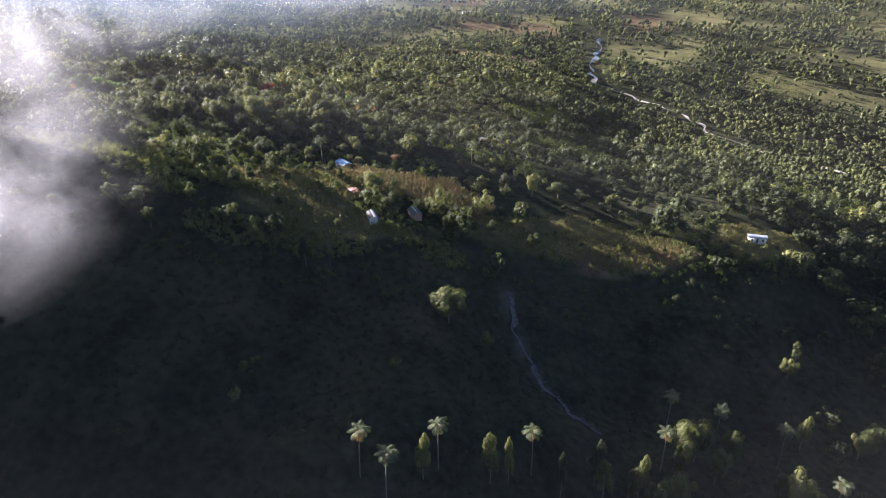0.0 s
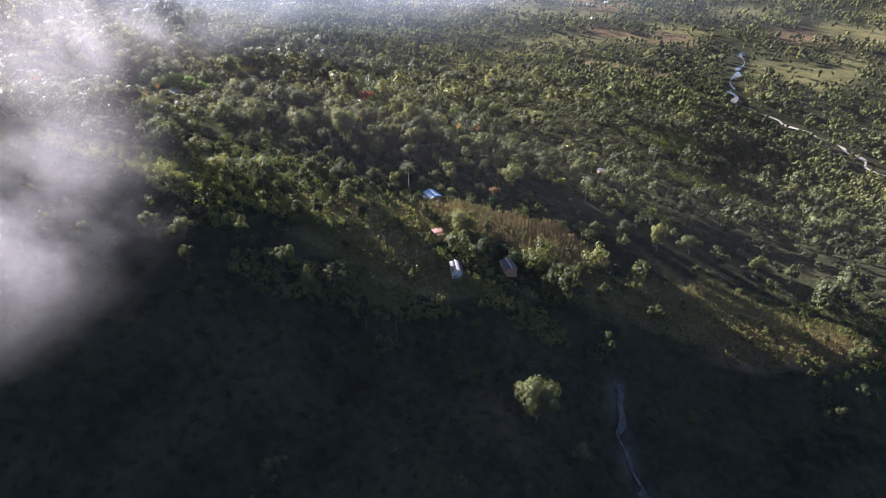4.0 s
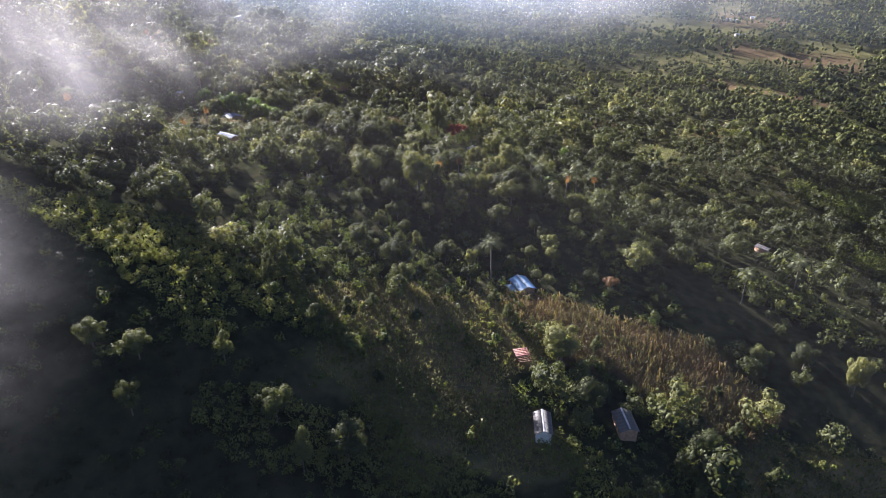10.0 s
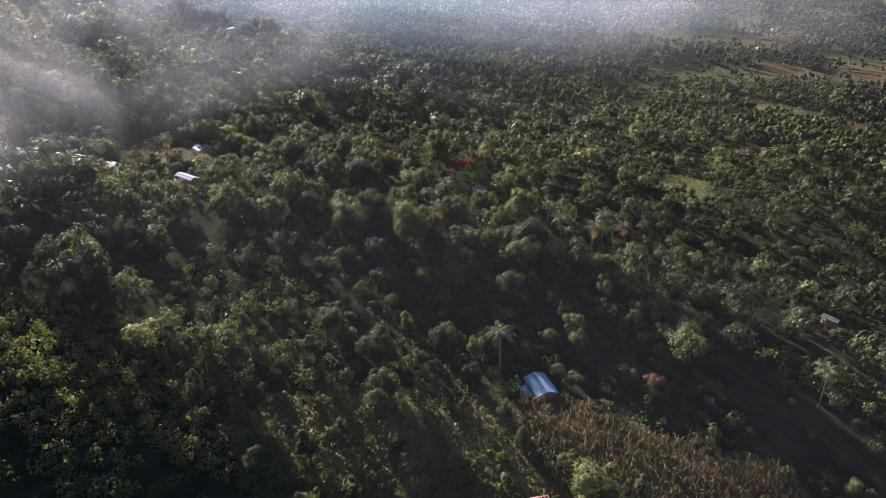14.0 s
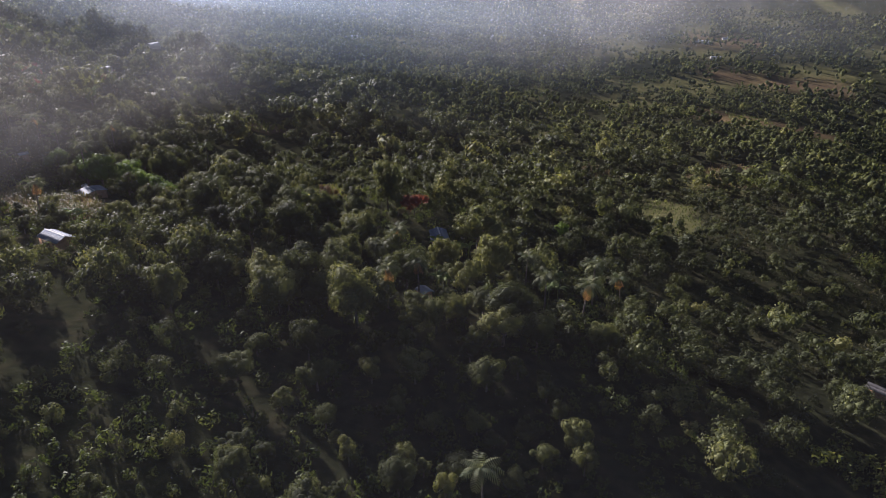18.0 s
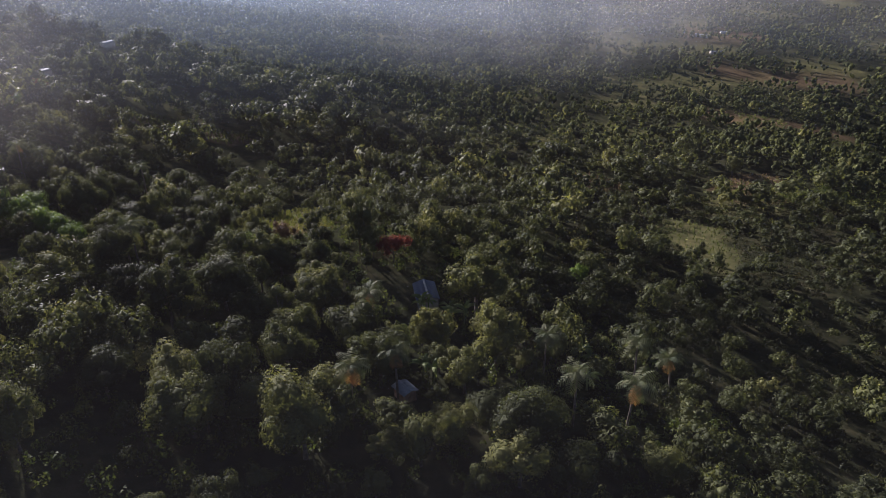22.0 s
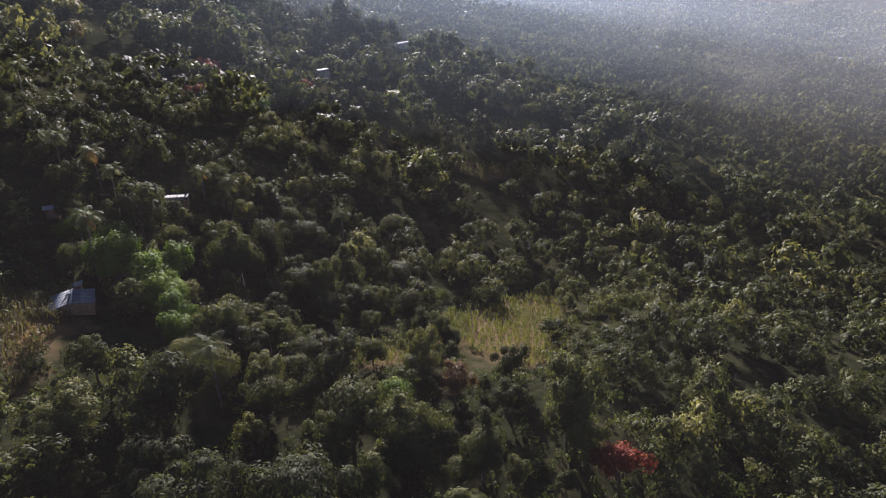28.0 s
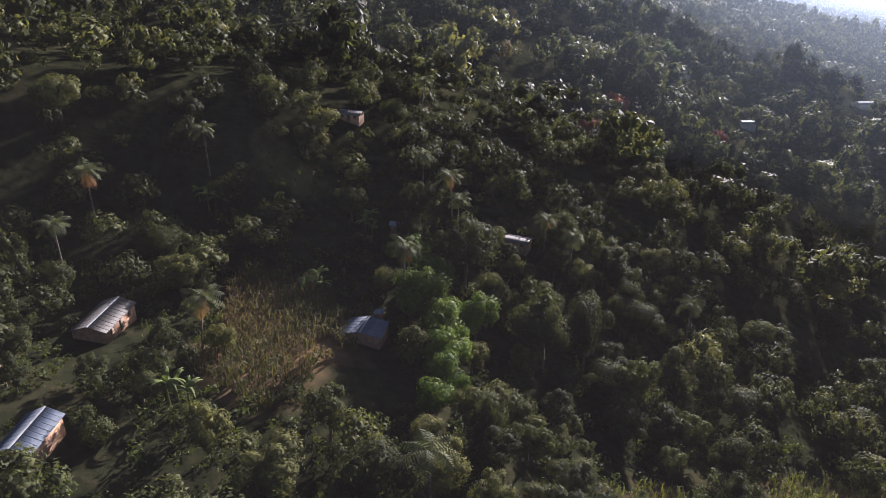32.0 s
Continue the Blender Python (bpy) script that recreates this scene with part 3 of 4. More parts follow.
# Tall trees of the shaded slope, whose tops reach into the sun: x, y, kind, height, width.
LOFTY = [(13, 139, 3, 18.5, 1.0), (18, 140, 3, 17.5, 0.6), (44, 148, 3, 17.5, 1.1), (46, 145, 3, 15.0, 1.2), (75, 164, 2, 18.0, 1.0), (80, 166, 0, 17.5, 0.9), (91, 165, 1, 16.5, 1.0), (72, 157, 1, 15.5, 0.8), (128, 209, 1, 9.5, 0.9), (134, 217, 3, 10.0, 0.9),
         (107, 150, 2, 16.5, 1.0), (103, 153, 4, 14.5, 0.9), (121, 179, 3, 14.5, 0.9), (57, 147, 3, 18.0, 1.0), (53, 144, 3, 16.0, 0.8), (33, 141, 3, 17.5, 0.6), (141, 178, 0, 11.5, 0.8), (147, 182, 2, 11.0, 0.7), (-5, 135, 3, 16.0, 0.8), (61, 143, 1, 15.0, 1.0), (69, 146, 0, 14.5, 0.9), (84, 158, 1, 14.5, 1.0),
         (-113, 220, 1, 6.4, 0.8), (-104, 222, 0, 6.4, 0.65), (-98, 212, 1, 8.0, 0.7), (-75, 224, 1, 8.4, 0.9), (-60, 224, 3, 10.0, 1.5), (-48, 215, 3, 12.0, 0.9), (-90, 230, 3, 7.4, 0.8), (-66, 218, 3, 11.0, 0.8)]
PALMS = [(-21, 132, 4), (-1, 139, 3), (-14, 127, 3), (25, 145, 3), (74, 178, 3), (89, 174, 3), (67, 159, 4), (109, 169, 3), (117, 149, 4),
         (-101, 391, 1), (-87, 369, 1), (-92, 361, 1), (-64, 387, 0), (-47, 394, 0), (-40, 397, 1), (-48, 376, 1), (-57, 374, 0), (-195, 366, 1), (-220, 341, 0),
         (-240, 343, 1), (-232, 439, 2), (-239, 420, 0), (-248, 421, 1), (-254, 415, 0), (-211, 466, 0), (-291, 423, 0), (-257, 365, 0), (-195, 336, 0), (-158, 395, 0),
         (-212, 402, 2), (-56, 307, 0), (-230, 445, 0), (-185, 341, 1), (14, 335, 0), (30, 352, 0)]
SPECIAL = {
    "flame_tree": ((-108, 427, 1.1), (-316, 488, 1.2), (-338, 511, 1.5), (-349, 513, 1.2), (-331, 552, 1.0)),
    "lime_green_tree": ((-209, 405, 1.4), (-200, 407, 1.3), (-193, 406, 1.15), (-218, 410, 1.3), (-227, 406, 1.1), (-206, 415, 1.2), (-186, 404, 1.0), (-180, 401, 0.9), (-213, 404, 1.2), (-63, 449, 0.8), (-301, 506, 1.2), (-423, 579, 1.6), (-142, 417, 0.9)),
    "ochre_tree": ((-425, 494, 1.7), (-423, 482, 1.5), (-384, 478, 1.2)),
    "rust_brown_tree": ((-139, 427, 0.95), (-352, 501, 1.2), (-23, 319, 0.6)),
}
BANANAS = ((-87, 405), (-93, 408), (-58, 389), (-56, 401), (-83, 377), (-88, 400), (-219, 386), (-180, 365), (-246, 365), (-238, 400))
PLACED = [(x, y, KIND_R[k] * s) for x, y, k, s in STANDING] + [(x, y, 4 * w) for x, y, k, h, w in LOFTY] + [(x, y, 2.4) for x, y, k in PALMS] + [(x, y, 3.0) for x, y in BANANAS]
PLACED += [(x, y, 3.9 * s) for some in SPECIAL.values() for x, y, s in some]


def near_strip(x, y):
    return along(x, y, [(-70, 318), (-95, 385), (-150, 420), (-215, 425)])


def clear_of(x, y, gap):
    ok = np.ones(np.shape(x), bool)
    for tx, ty, tr in PLACED:
        ok &= np.hypot(x - tx, y - ty) > tr * 0.75 + gap
    return ok


def low_wood(x, y):
    """Smaller trees on the sunward side of the ridge's fields and round the crops."""
    out = np.where((np.hypot((x + 75) / 70, (y - 308) / 42) < 1) | (np.hypot((x - 35) / 80, (y - 312) / 24) < 1), 0.52, 1.0)
    for f in FIELDS:
        if f[5] == "yellow":
            out = np.where(in_field(x, y, f) < 1.9, 0.6, out)
    return out


def kind_and_size(x, y):
    """A kind of tree, and a size that leaves its neighbours in view."""
    k, big = int(rs.choice(5, p=[0.28, 0.24, 0.18, 0.12, 0.18])), float(np.clip(rs.gamma(7, 0.14), 0.42, 1.5))
    room = min(math.hypot(x - tx, y - ty) - 0.8 * tr for tx, ty, tr in PLACED)
    return k, max(0.4, min(big, room / KIND_R[k] / 0.7) * float(low_wood(x, y)))


X, Y = jitter_grid(rs, -300, 60, 240, 560, 7.5)
d = near_strip(X, Y)
m = free_of(X, Y, 1.5) & (d < 52) & clear_of(X, Y, 2.0)
X, Y, d = X[m], Y[m], d[m]
pick = np.argsort(d)[:215]
far_near = float(d[pick].max())
spots = STANDING + [(float(x), float(y), *kind_and_size(float(x), float(y))) for x, y in zip(X[pick], Y[pick])]
first = set()
for x, y, k, big in spots:
    # Enlarged here so that their shadows streak the pasture.
    if -110 < x < -68 and 245 < y < 300 and big < 0.85:
        big *= 1.25
    m4 = on_ground(x, y, rs.uniform(0, 6.28), big) @ Matrix.Diagonal((rs.uniform(0.85, 1.15), rs.uniform(0.85, 1.15), rs.uniform(0.75, 1.1) * (1.35 if rs.random() < 0.15 else 1.0), 1))
    if k in first:
        copy_thing(near_kinds[k], Matrix()).matrix_basis = m4
    else:
        first.add(k)
        near_kinds[k].matrix_basis = m4
        near_kinds[k]["group"] = "trees of the wooded slope"

for x, y, k, tall, wide_ in LOFTY:
    copy_thing(near_kinds[k], Matrix()).matrix_basis = on_ground(x, y, rs.uniform(0, 6.28)) @ Matrix.Diagonal((wide_, wide_, 0.94 * tall / (9.5, 8.5, 10.0, 7.5, 11.0)[k], 1))


def far_spur(x, y):
    return (x < -215) & (y > 420) & (y < 740) & (x > -600)


# The woods around, out to the valley plain.
fine_v = [tree_variant(np.random.default_rng(50 + k), 900, 0.125, 12, 0.85, 0.62) for k in range(6)]
mid_v = [tree_variant(np.random.default_rng(60 + k), 250, 0.2, 7, 0.8, 0.72) for k in range(6)]
X, Y = jitter_grid(rs, -620, 330, 95, 760, 6.4)
away = along(X, Y, [(0, 180), (-60, 330), (-130, 430)])
m = free_of(X, Y, 1.5) & clear_of(X, Y, 1.6) & (X < 0.66 * Y + 35) & (X > 72 - 1.25 * Y - np.clip((Y - 270) * 6, 0, 150)) & ((away < 270) | far_spur(X, Y)) & (near_strip(X, Y) > far_near)
thin = patchy(X, Y, 0.035)
m &= rs.random(X.size) < 0.75 + 0.4 * thin
m &= rs.random(X.size) > 0.9 * open_land(X, Y)
m &= ~((low_wood(X, Y) < 0.55) & (rs.random(X.size) < 0.45))
west = (X < -215) & (Y > 300)
m &= ~(west & (rs.random(X.size) < 0.4))
gaps = patchy(X, Y, 0.16, 4.0)
m &= rs.random(X.size) < 0.42 + 0.75 * gaps
bare = (Y < np.where(X > 10, 255, 243 - 0.1 * X)) & (Y > 95) & (X < 165)
m &= ~(bare & (rs.random(X.size) < 0.88))
shady = (Y < 232 - 0.12 * X) & (Y < 250)
m &= ~(shady & (rs.random(X.size) < 0.35))
X, Y = X[m], Y[m]
scrub = np.clip(1.25 - np.hypot((X - 10) / 75, (Y - 470) / 110), 0, 1)
R = rs.gamma(5, 0.72, X.size).clip(1.4, 7.0) * (0.75 + 0.55 * patchy(X, Y, 0.05, 1.0)) * (1 - 0.28 * np.clip(scrub * 2, 0, 1)) * np.where(Y < 232 - 0.12 * X, 0.55, 1.0) * low_wood(X, Y)
R = R * np.where((X < -215) & (Y > 300), 1.35, 1.0)
for tx, ty, tr in PLACED:
    R = np.minimum(R, np.maximum(1.2, (np.hypot(X - tx, Y - ty) - 0.7 * tr) * 1.3))
# The lower tint over the scrub slope puts its shade into the crowns' colour.
T = np.clip(0.12 - 0.3 * ((X > 40) & (Y < 560)) + 0.6 * patchy(X, Y, 0.06, 2.0) - 0.15 * np.clip(scrub * 2, 0, 1) + rs.normal(0, 0.2, X.size), 0, 1)
close = near_strip(X, Y) < 100
R = np.where(close, R.clip(0, 4.6), R)
for name, variants, m in (("near_woodland", fine_v, close), ("woodland", mid_v, ~close)):
    scatter(name, variants, X[m], Y[m], R[m], R[m] * 0.25, T[m], M_WOOD, "dense green broadleaf woodland covering the hillsides", "woodland", rs)

far_v = {7.2: [tree_variant(np.random.default_rng(80 + k), 34, 0.36, 4, 0.95, 1.0) for k in range(5)], 9.6: [tree_variant(np.random.default_rng(90 + k), 14, 0.5, 2, 0.95, 1.3) for k in range(5)]}
for gap, near_, far_ in ((7.2, 270, 640), (9.6, 640, 1500)):
    X, Y = jitter_grid(rs, -1000, 900, 230, 1800, gap)
    away = along(X, Y, [(0, 180), (-60, 330), (-130, 430)])
    m = free_of(X, Y, 1) & (X < 0.68 * Y + 60) & (away >= near_) & (away < far_) & ~far_spur(X, Y) & (X > -0.95 * Y - 60)
    thin = patchy(X, Y, 0.017, 3.0)
    m &= rs.random(X.size) < np.where((X > -150) & (Y > 760), 0.45 + 0.6 * thin, 0.9 + 0.2 * thin)
    m &= rs.random(X.size) > 0.9 * open_land(X, Y)
    X, Y = X[m], Y[m]
    R = rs.gamma(9, 0.43, X.size).clip(2.0, 6.5) * (gap / 7.6) ** 0.8
    scatter("far_woodland", far_v[gap], X, Y, R, R * 0.05, np.clip(0.15 + 0.6 * patchy(X, Y, 0.03, 2.0) + rs.normal(0, 0.15, X.size), 0, 1), M_FARWOOD,
            "hazy green woodland running down to the plain", "woodland", rs)


def in_any(x, y):
    out = np.zeros(np.shape(x), bool)
    for f in FIELDS:
        out |= in_field(x, y, f) < 0.95
    return out


# Low growth: bushes and herbs under and between the trees.
bush_v = [tree_variant(np.random.default_rng(100 + k), 90, 0.27, 7, 0.7, 0) for k in range(4)]
X, Y = jitter_grid(rs, -330, 150, 150, 560, 3.1)
m = free_of(X, Y, 0, False) & (X < 0.66 * Y + 20) & ((near_strip(X, Y) < 66) | (np.hypot(X + 195, Y - 358) < 48) | (along(X, Y, [(-120, 235), (-30, 240), (110, 265)]) < 35))
m &= ~((Y < np.where(X > 10, 253, 236 - 0.1 * X)) & (rs.random(X.size) < 0.75))
field_in = np.zeros(X.size, bool)
for f in FIELDS:
    field_in |= in_field(X, Y, f) < 0.95
m &= (~field_in & (rs.random(X.size) < np.where(Y > 300, 0.62, 0.8))) | (field_in & (rs.random(X.size) < 0.1))
X, Y = X[m], Y[m]
R = rs.uniform(0.9, 2.3, X.size) * np.where(in_any(X, Y), 0.6, 1.0)
scatter("undergrowth", bush_v, X, Y, R, -0.45 * R, np.clip(0.12 + rs.normal(0, 0.2, X.size), 0, 1), M_BUSH, "low green bushes under and between the trees", "bushes", rs)


# Scrub below the ridge, dark-leaved to carry the slope's shade.
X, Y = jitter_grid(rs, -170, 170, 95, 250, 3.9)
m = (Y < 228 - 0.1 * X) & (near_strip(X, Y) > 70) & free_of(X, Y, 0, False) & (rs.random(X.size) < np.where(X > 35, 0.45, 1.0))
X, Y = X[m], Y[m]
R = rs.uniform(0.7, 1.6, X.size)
scatter("slope_scrub", bush_v, X, Y, R, -0.45 * R, np.clip(0.0 + rs.normal(0, 0.15, X.size), 0, 1), M_SCRUB_SHADE, "scrub coloured dark for the shade on the slope below the ridge", "bushes", rs)

# Low scrub on the open slope below the spur, its shade coloured in.
low_v = [tree_variant(np.random.default_rng(107 + k), 44, 0.34, 5, 0.75, 0) for k in range(4)]
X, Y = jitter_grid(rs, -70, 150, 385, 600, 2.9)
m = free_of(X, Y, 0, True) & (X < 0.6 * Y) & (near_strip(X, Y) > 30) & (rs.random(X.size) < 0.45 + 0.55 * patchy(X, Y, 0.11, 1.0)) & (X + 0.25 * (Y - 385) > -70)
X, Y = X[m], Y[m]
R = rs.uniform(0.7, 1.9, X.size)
scatter("slope_scrub", low_v, X, Y, R, -0.4 * R, np.clip(0.1 + 0.4 * patchy(X, Y, 0.07, 6.0) + rs.normal(0, 0.2, X.size), 0, 1), M_SCRUB_SHADE, "low scrub coloured dark for shade, covering the open slope", "bushes", rs)

# Rough scrub over the thin land on the farther slopes.
weed_v = [tree_variant(np.random.default_rng(105 + k), 20, 0.55, 4, 0.7, 0) for k in range(4)]
X, Y = jitter_grid(rs, -420, 420, 480, 900, 3.6)
m = (rs.random(X.size) < 1.1 * open_land(X, Y)) & free_of(X, Y, 0, False) & (X < 0.66 * Y + 35) & (rs.random(X.size) < 0.35 + 0.6 * patchy(X, Y, 0.12, 2.0))
X, Y = X[m], Y[m]
R = rs.uniform(0.6, 2.0, X.size)
scatter("open_scrub", weed_v, X, Y, R, -0.5 * R, np.clip(0.35 + rs.normal(0, 0.25, X.size), 0, 1), M_BUSH, "rough low scrub on thin open land", "bushes", rs)

# Young trees and tall bushes dotted over the pastures and the edges of the fields.
young_v = [tree_variant(np.random.default_rng(110 + k), 120, 0.36, 5, 1.0, 0.6) for k in range(4)]
X, Y = jitter_grid(rs, -120, 190, 215, 340, 6.4)
m = in_any(X, Y) & free_of(X, Y, 0, False) & (rs.random(X.size) < 0.25 + 0.5 * patchy(X, Y, 0.09, 5.0)) & (in_field(X, Y, FIELDS[1]) > 0.85)
X, Y = X[m], Y[m]
R = rs.gamma(4, 0.27, X.size).clip(0.5, 2.0)
scatter("young_trees", young_v, X, Y, R, 0.35 * R, np.clip(0.45 + rs.normal(0, 0.25, X.size), 0, 1), M_BUSH, "young trees and tall bushes dotted over the pasture", "bushes", rs)


X, Y = jitter_grid(rs, -120, 190, 215, 340, 1.6)
m = in_any(X, Y) & free_of(X, Y, 0, False) & (rs.random(X.size) < 0.7 * patchy(X, Y, 0.17, 3.0)) & (in_field(X, Y, FIELDS[1]) > 0.9)
X, Y = X[m], Y[m]
R = rs.uniform(0.45, 1.3, X.size)
scatter("field_weeds", weed_v, X, Y, R, -0.35 * R, np.clip(0.75 + rs.normal(0, 0.25, X.size), 0, 1), M_BUSH, "tall weeds and seedlings growing over the ridge fields", "weeds", rs)


def blades(rng, n, tall, wide, lean):
    """A tuft: upright leaves that bend outwards."""
    out = []
    for k in range(n):
        a = rng.uniform(0, 6.28)
        d = np.array([math.cos(a), math.sin(a), 0.0])
        s = np.array([-d[1], d[0], 0.0]) * wide / 2
        h = tall * rng.uniform(0.6, 1.0)
        p0, p1 = d * 0.05 + [0, 0, h * rng.uniform(0.0, 0.5)], d * lean * h * 0.5 + [0, 0, h * 0.85]
        p2 = d * lean * h + [0, 0, h * rng.uniform(0.6, 1.0)]
        out.append((np.array([p0 - s * 0.4, p0 + s * 0.4, p1 + s, p1 - s]), np.array([[0, 1, 2, 3]])))
        out.append((np.array([p1 - s, p1 + s, p2 + s * 0.2, p2 - s * 0.2]), np.array([[0, 1, 2, 3]])))
    return join(out)


maize_v = [blades(np.random.default_rng(120 + k), 5, 2.3, 0.16, 0.45) for k in range(4)]
grass_v = [blades(np.random.default_rng(130 + k), 6, 1.1, 0.2, 0.6) for k in range(4)]
for kind, variants, gap, mat, low, label in (
        ("maize", maize_v, 0.68, M_MAIZE, 0.24, "ripening yellow-brown maize standing in a small field"),
        ("yellow", maize_v, 1.05, M_CROP, 0.2, "yellow-green maize crop in a small clearing"),
        ("dry", grass_v, 1.3, M_MAIZE, 0.3, "dry brown stubble and weeds in a cleared field"),
        ("shrub", low_v, 2.3, M_BUSH, 0.22, "bright green shrubs covering a rounded hill"),
        ("bush", bush_v, 1.7, M_BUSH, 0.7, "thick bright green bushes along the crest of the ridge"),
        ("pasture", grass_v, 0.78, M_GRASS, 0.3, "rough pasture grass with weeds in a clearing"),
        ("meadow", grass_v, 1.6, M_MEADOW, 0.0, "short green meadow grass in a clearing")):
    for f in FIELDS:
        if f[5] != kind or f[1] > 700:
            continue
        r = max(f[2], f[3]) * 1.25
        X, Y = jitter_grid(rs, f[0] - r, f[0] + r, f[1] - r, f[1] + r, gap * (1.0 if f[1] < 520 else 1.6))
        m = (in_field(X, Y, f) < 1.08) & free_of(X, Y, -1.5, False) & (rs.random(X.size) < 0.55 + 0.5 * patchy(X, Y, 0.2, f[0]))
        X, Y = X[m], Y[m]
        scatter({"maize": "maize_crop", "yellow": "maize_crop", "bush": "ridge_bushes", "shrub": "hill_shrubs", "dry": "dry_weeds", "pasture": "pasture_grass", "meadow": "meadow_grass"}[kind], variants, X, Y,
                rs.uniform(0.7, 1.3, X.size) * (1.0 if f[1] < 520 else 1.4) * (1.0 if kind == "pasture" else 1.45 if kind == "bush" else 2.1 if kind == "shrub" else 1.0), np.zeros(X.size) - (0.4 if kind == "bush" else 0.8 if kind == "shrub" else 0), np.clip(low - (0.2 if kind == "maize" and f[0] < -100 else 0) + 0.45 * patchy(X, Y, 0.15, 1.0) + rs.normal(0, 0.12, X.size), 0, 1), mat, label,
                "crop" if kind in ("maize", "yellow") else "bushes" if kind in ("bush", "shrub") else "grass", rs)


# The dry stream bed that winds down the shaded slope, with stones in it.
knots = np.array(GULLY, float)
u = np.linspace(0, len(knots) - 1, 70)
bx, by = np.interp(u, range(len(knots)), knots[:, 0]) + 1.1 * np.sin(u * 5.1) + 0.5 * np.sin(u * 13), np.interp(u, range(len(knots)), knots[:, 1]) + 0.8 * np.sin(u * 7.3)
wide = 0.5 + 0.25 * np.sin(u * 4.0) + 0.2 * np.sin(u * 11 + 1) + 0.25
side = np.stack([-np.gradient(by), np.gradient(bx)], 1)
side /= np.linalg.norm(side, axis=1)[:, None]
rim = [np.stack([bx + side[:, 0] * wide * k, by + side[:, 1] * wide * k], 1) for k in (-1.0, -0.4, 0.4, 1.0)]
bed = np.stack([np.column_stack([e, height(e[:, 0], e[:, 1]) + up]) for e, up in zip(rim, (0.5, 0.35, 0.35, 0.5))])
i = np.arange(4 * 70).reshape(4, 70)
tagged(new("stream_bed", mesh_from("stream_bed", bed.reshape(-1, 3), np.stack([i[:-1, :-1], i[:-1, 1:], i[1:, 1:], i[1:, :-1]], -1).reshape(-1, 4), M_ROCK, smooth=True)),
       "narrow stony stream bed winding down the shaded slope", "stream bed", kind="structure")
k = rs.integers(0, 70, 120)
X, Y = bx[k] + rs.normal(0, 1.0, 120), by[k] + rs.normal(0, 1.0, 120)
scatter("stones", [(BALL_V * [1, 0.8, 0.6], BALL_F)], X, Y, rs.uniform(0.15, 0.6, 120), np.full(120, 0.35), np.zeros(120), M_ROCK, "loose grey stones along the stream bed", "stones", rs)


# The river on the plain: a sandy bed, with water standing in its upper reach.
m_water, n_, l_, b_ = shader("river_water")
b_.inputs["Base Color"].default_value, b_.inputs["Roughness"].default_value = (0.05, 0.07, 0.09, 1), 0.6
ripple = n_.new("ShaderNodeBump")
ripple.inputs["Strength"].default_value = 0.25
l_.new(noise_tex(n_, l_, 0.5, 5).outputs["Fac"], ripple.inputs["Height"])
l_.new(ripple.outputs[0], b_.inputs["Normal"])
M_SAND = plain_material("river_sand", (0.15, 0.13, 0.105), (0.25, 0.22, 0.18), 0.12, 0.95, bump=0.4)
knots = np.array(RIVER, float)
u = np.linspace(0, len(knots) - 1, 150)
rx_, ry_ = np.interp(u, range(len(knots)), knots[:, 0]) + 3 * np.sin(u * 5.3), np.interp(u, range(len(knots)), knots[:, 1]) + 2 * np.sin(u * 3.1)
side = np.stack([-np.gradient(ry_), np.gradient(rx_)], 1)
side /= np.linalg.norm(side, axis=1)[:, None]
wide = np.clip(1.3 + 1.1 * np.sin(u * 2.3 + 1) + 1.0 * np.sin(u * 7.1), 0.3, 3.2)
for name, lo, hi, mat, grow, up in (("river_bed", 0, 90, M_SAND, 1.0, 1.5), ("river", 84, 128, m_water, 1.3, 1.6)):
    rim = [np.stack([rx_[lo:hi] + side[lo:hi, 0] * wide[lo:hi] * k, ry_[lo:hi] + side[lo:hi, 1] * wide[lo:hi] * k], 1) for k in (-grow, -0.3, 0.3, grow)]
    level = height(rx_[lo:hi], ry_[lo:hi])
    bed = np.stack([np.column_stack([e, np.maximum(height(e[:, 0], e[:, 1]), level) + up]) for e in rim])
    i = np.arange(4 * (hi - lo)).reshape(4, hi - lo)
    tagged(new(name, mesh_from(name, bed.reshape(-1, 3), np.stack([i[:-1, :-1], i[:-1, 1:], i[1:, 1:], i[1:, :-1]], -1).reshape(-1, 4), mat, smooth=True)),
           "sandy river bed winding across the plain" if mat is M_SAND else "river reflecting the sky between the trees", "river", kind="structure")


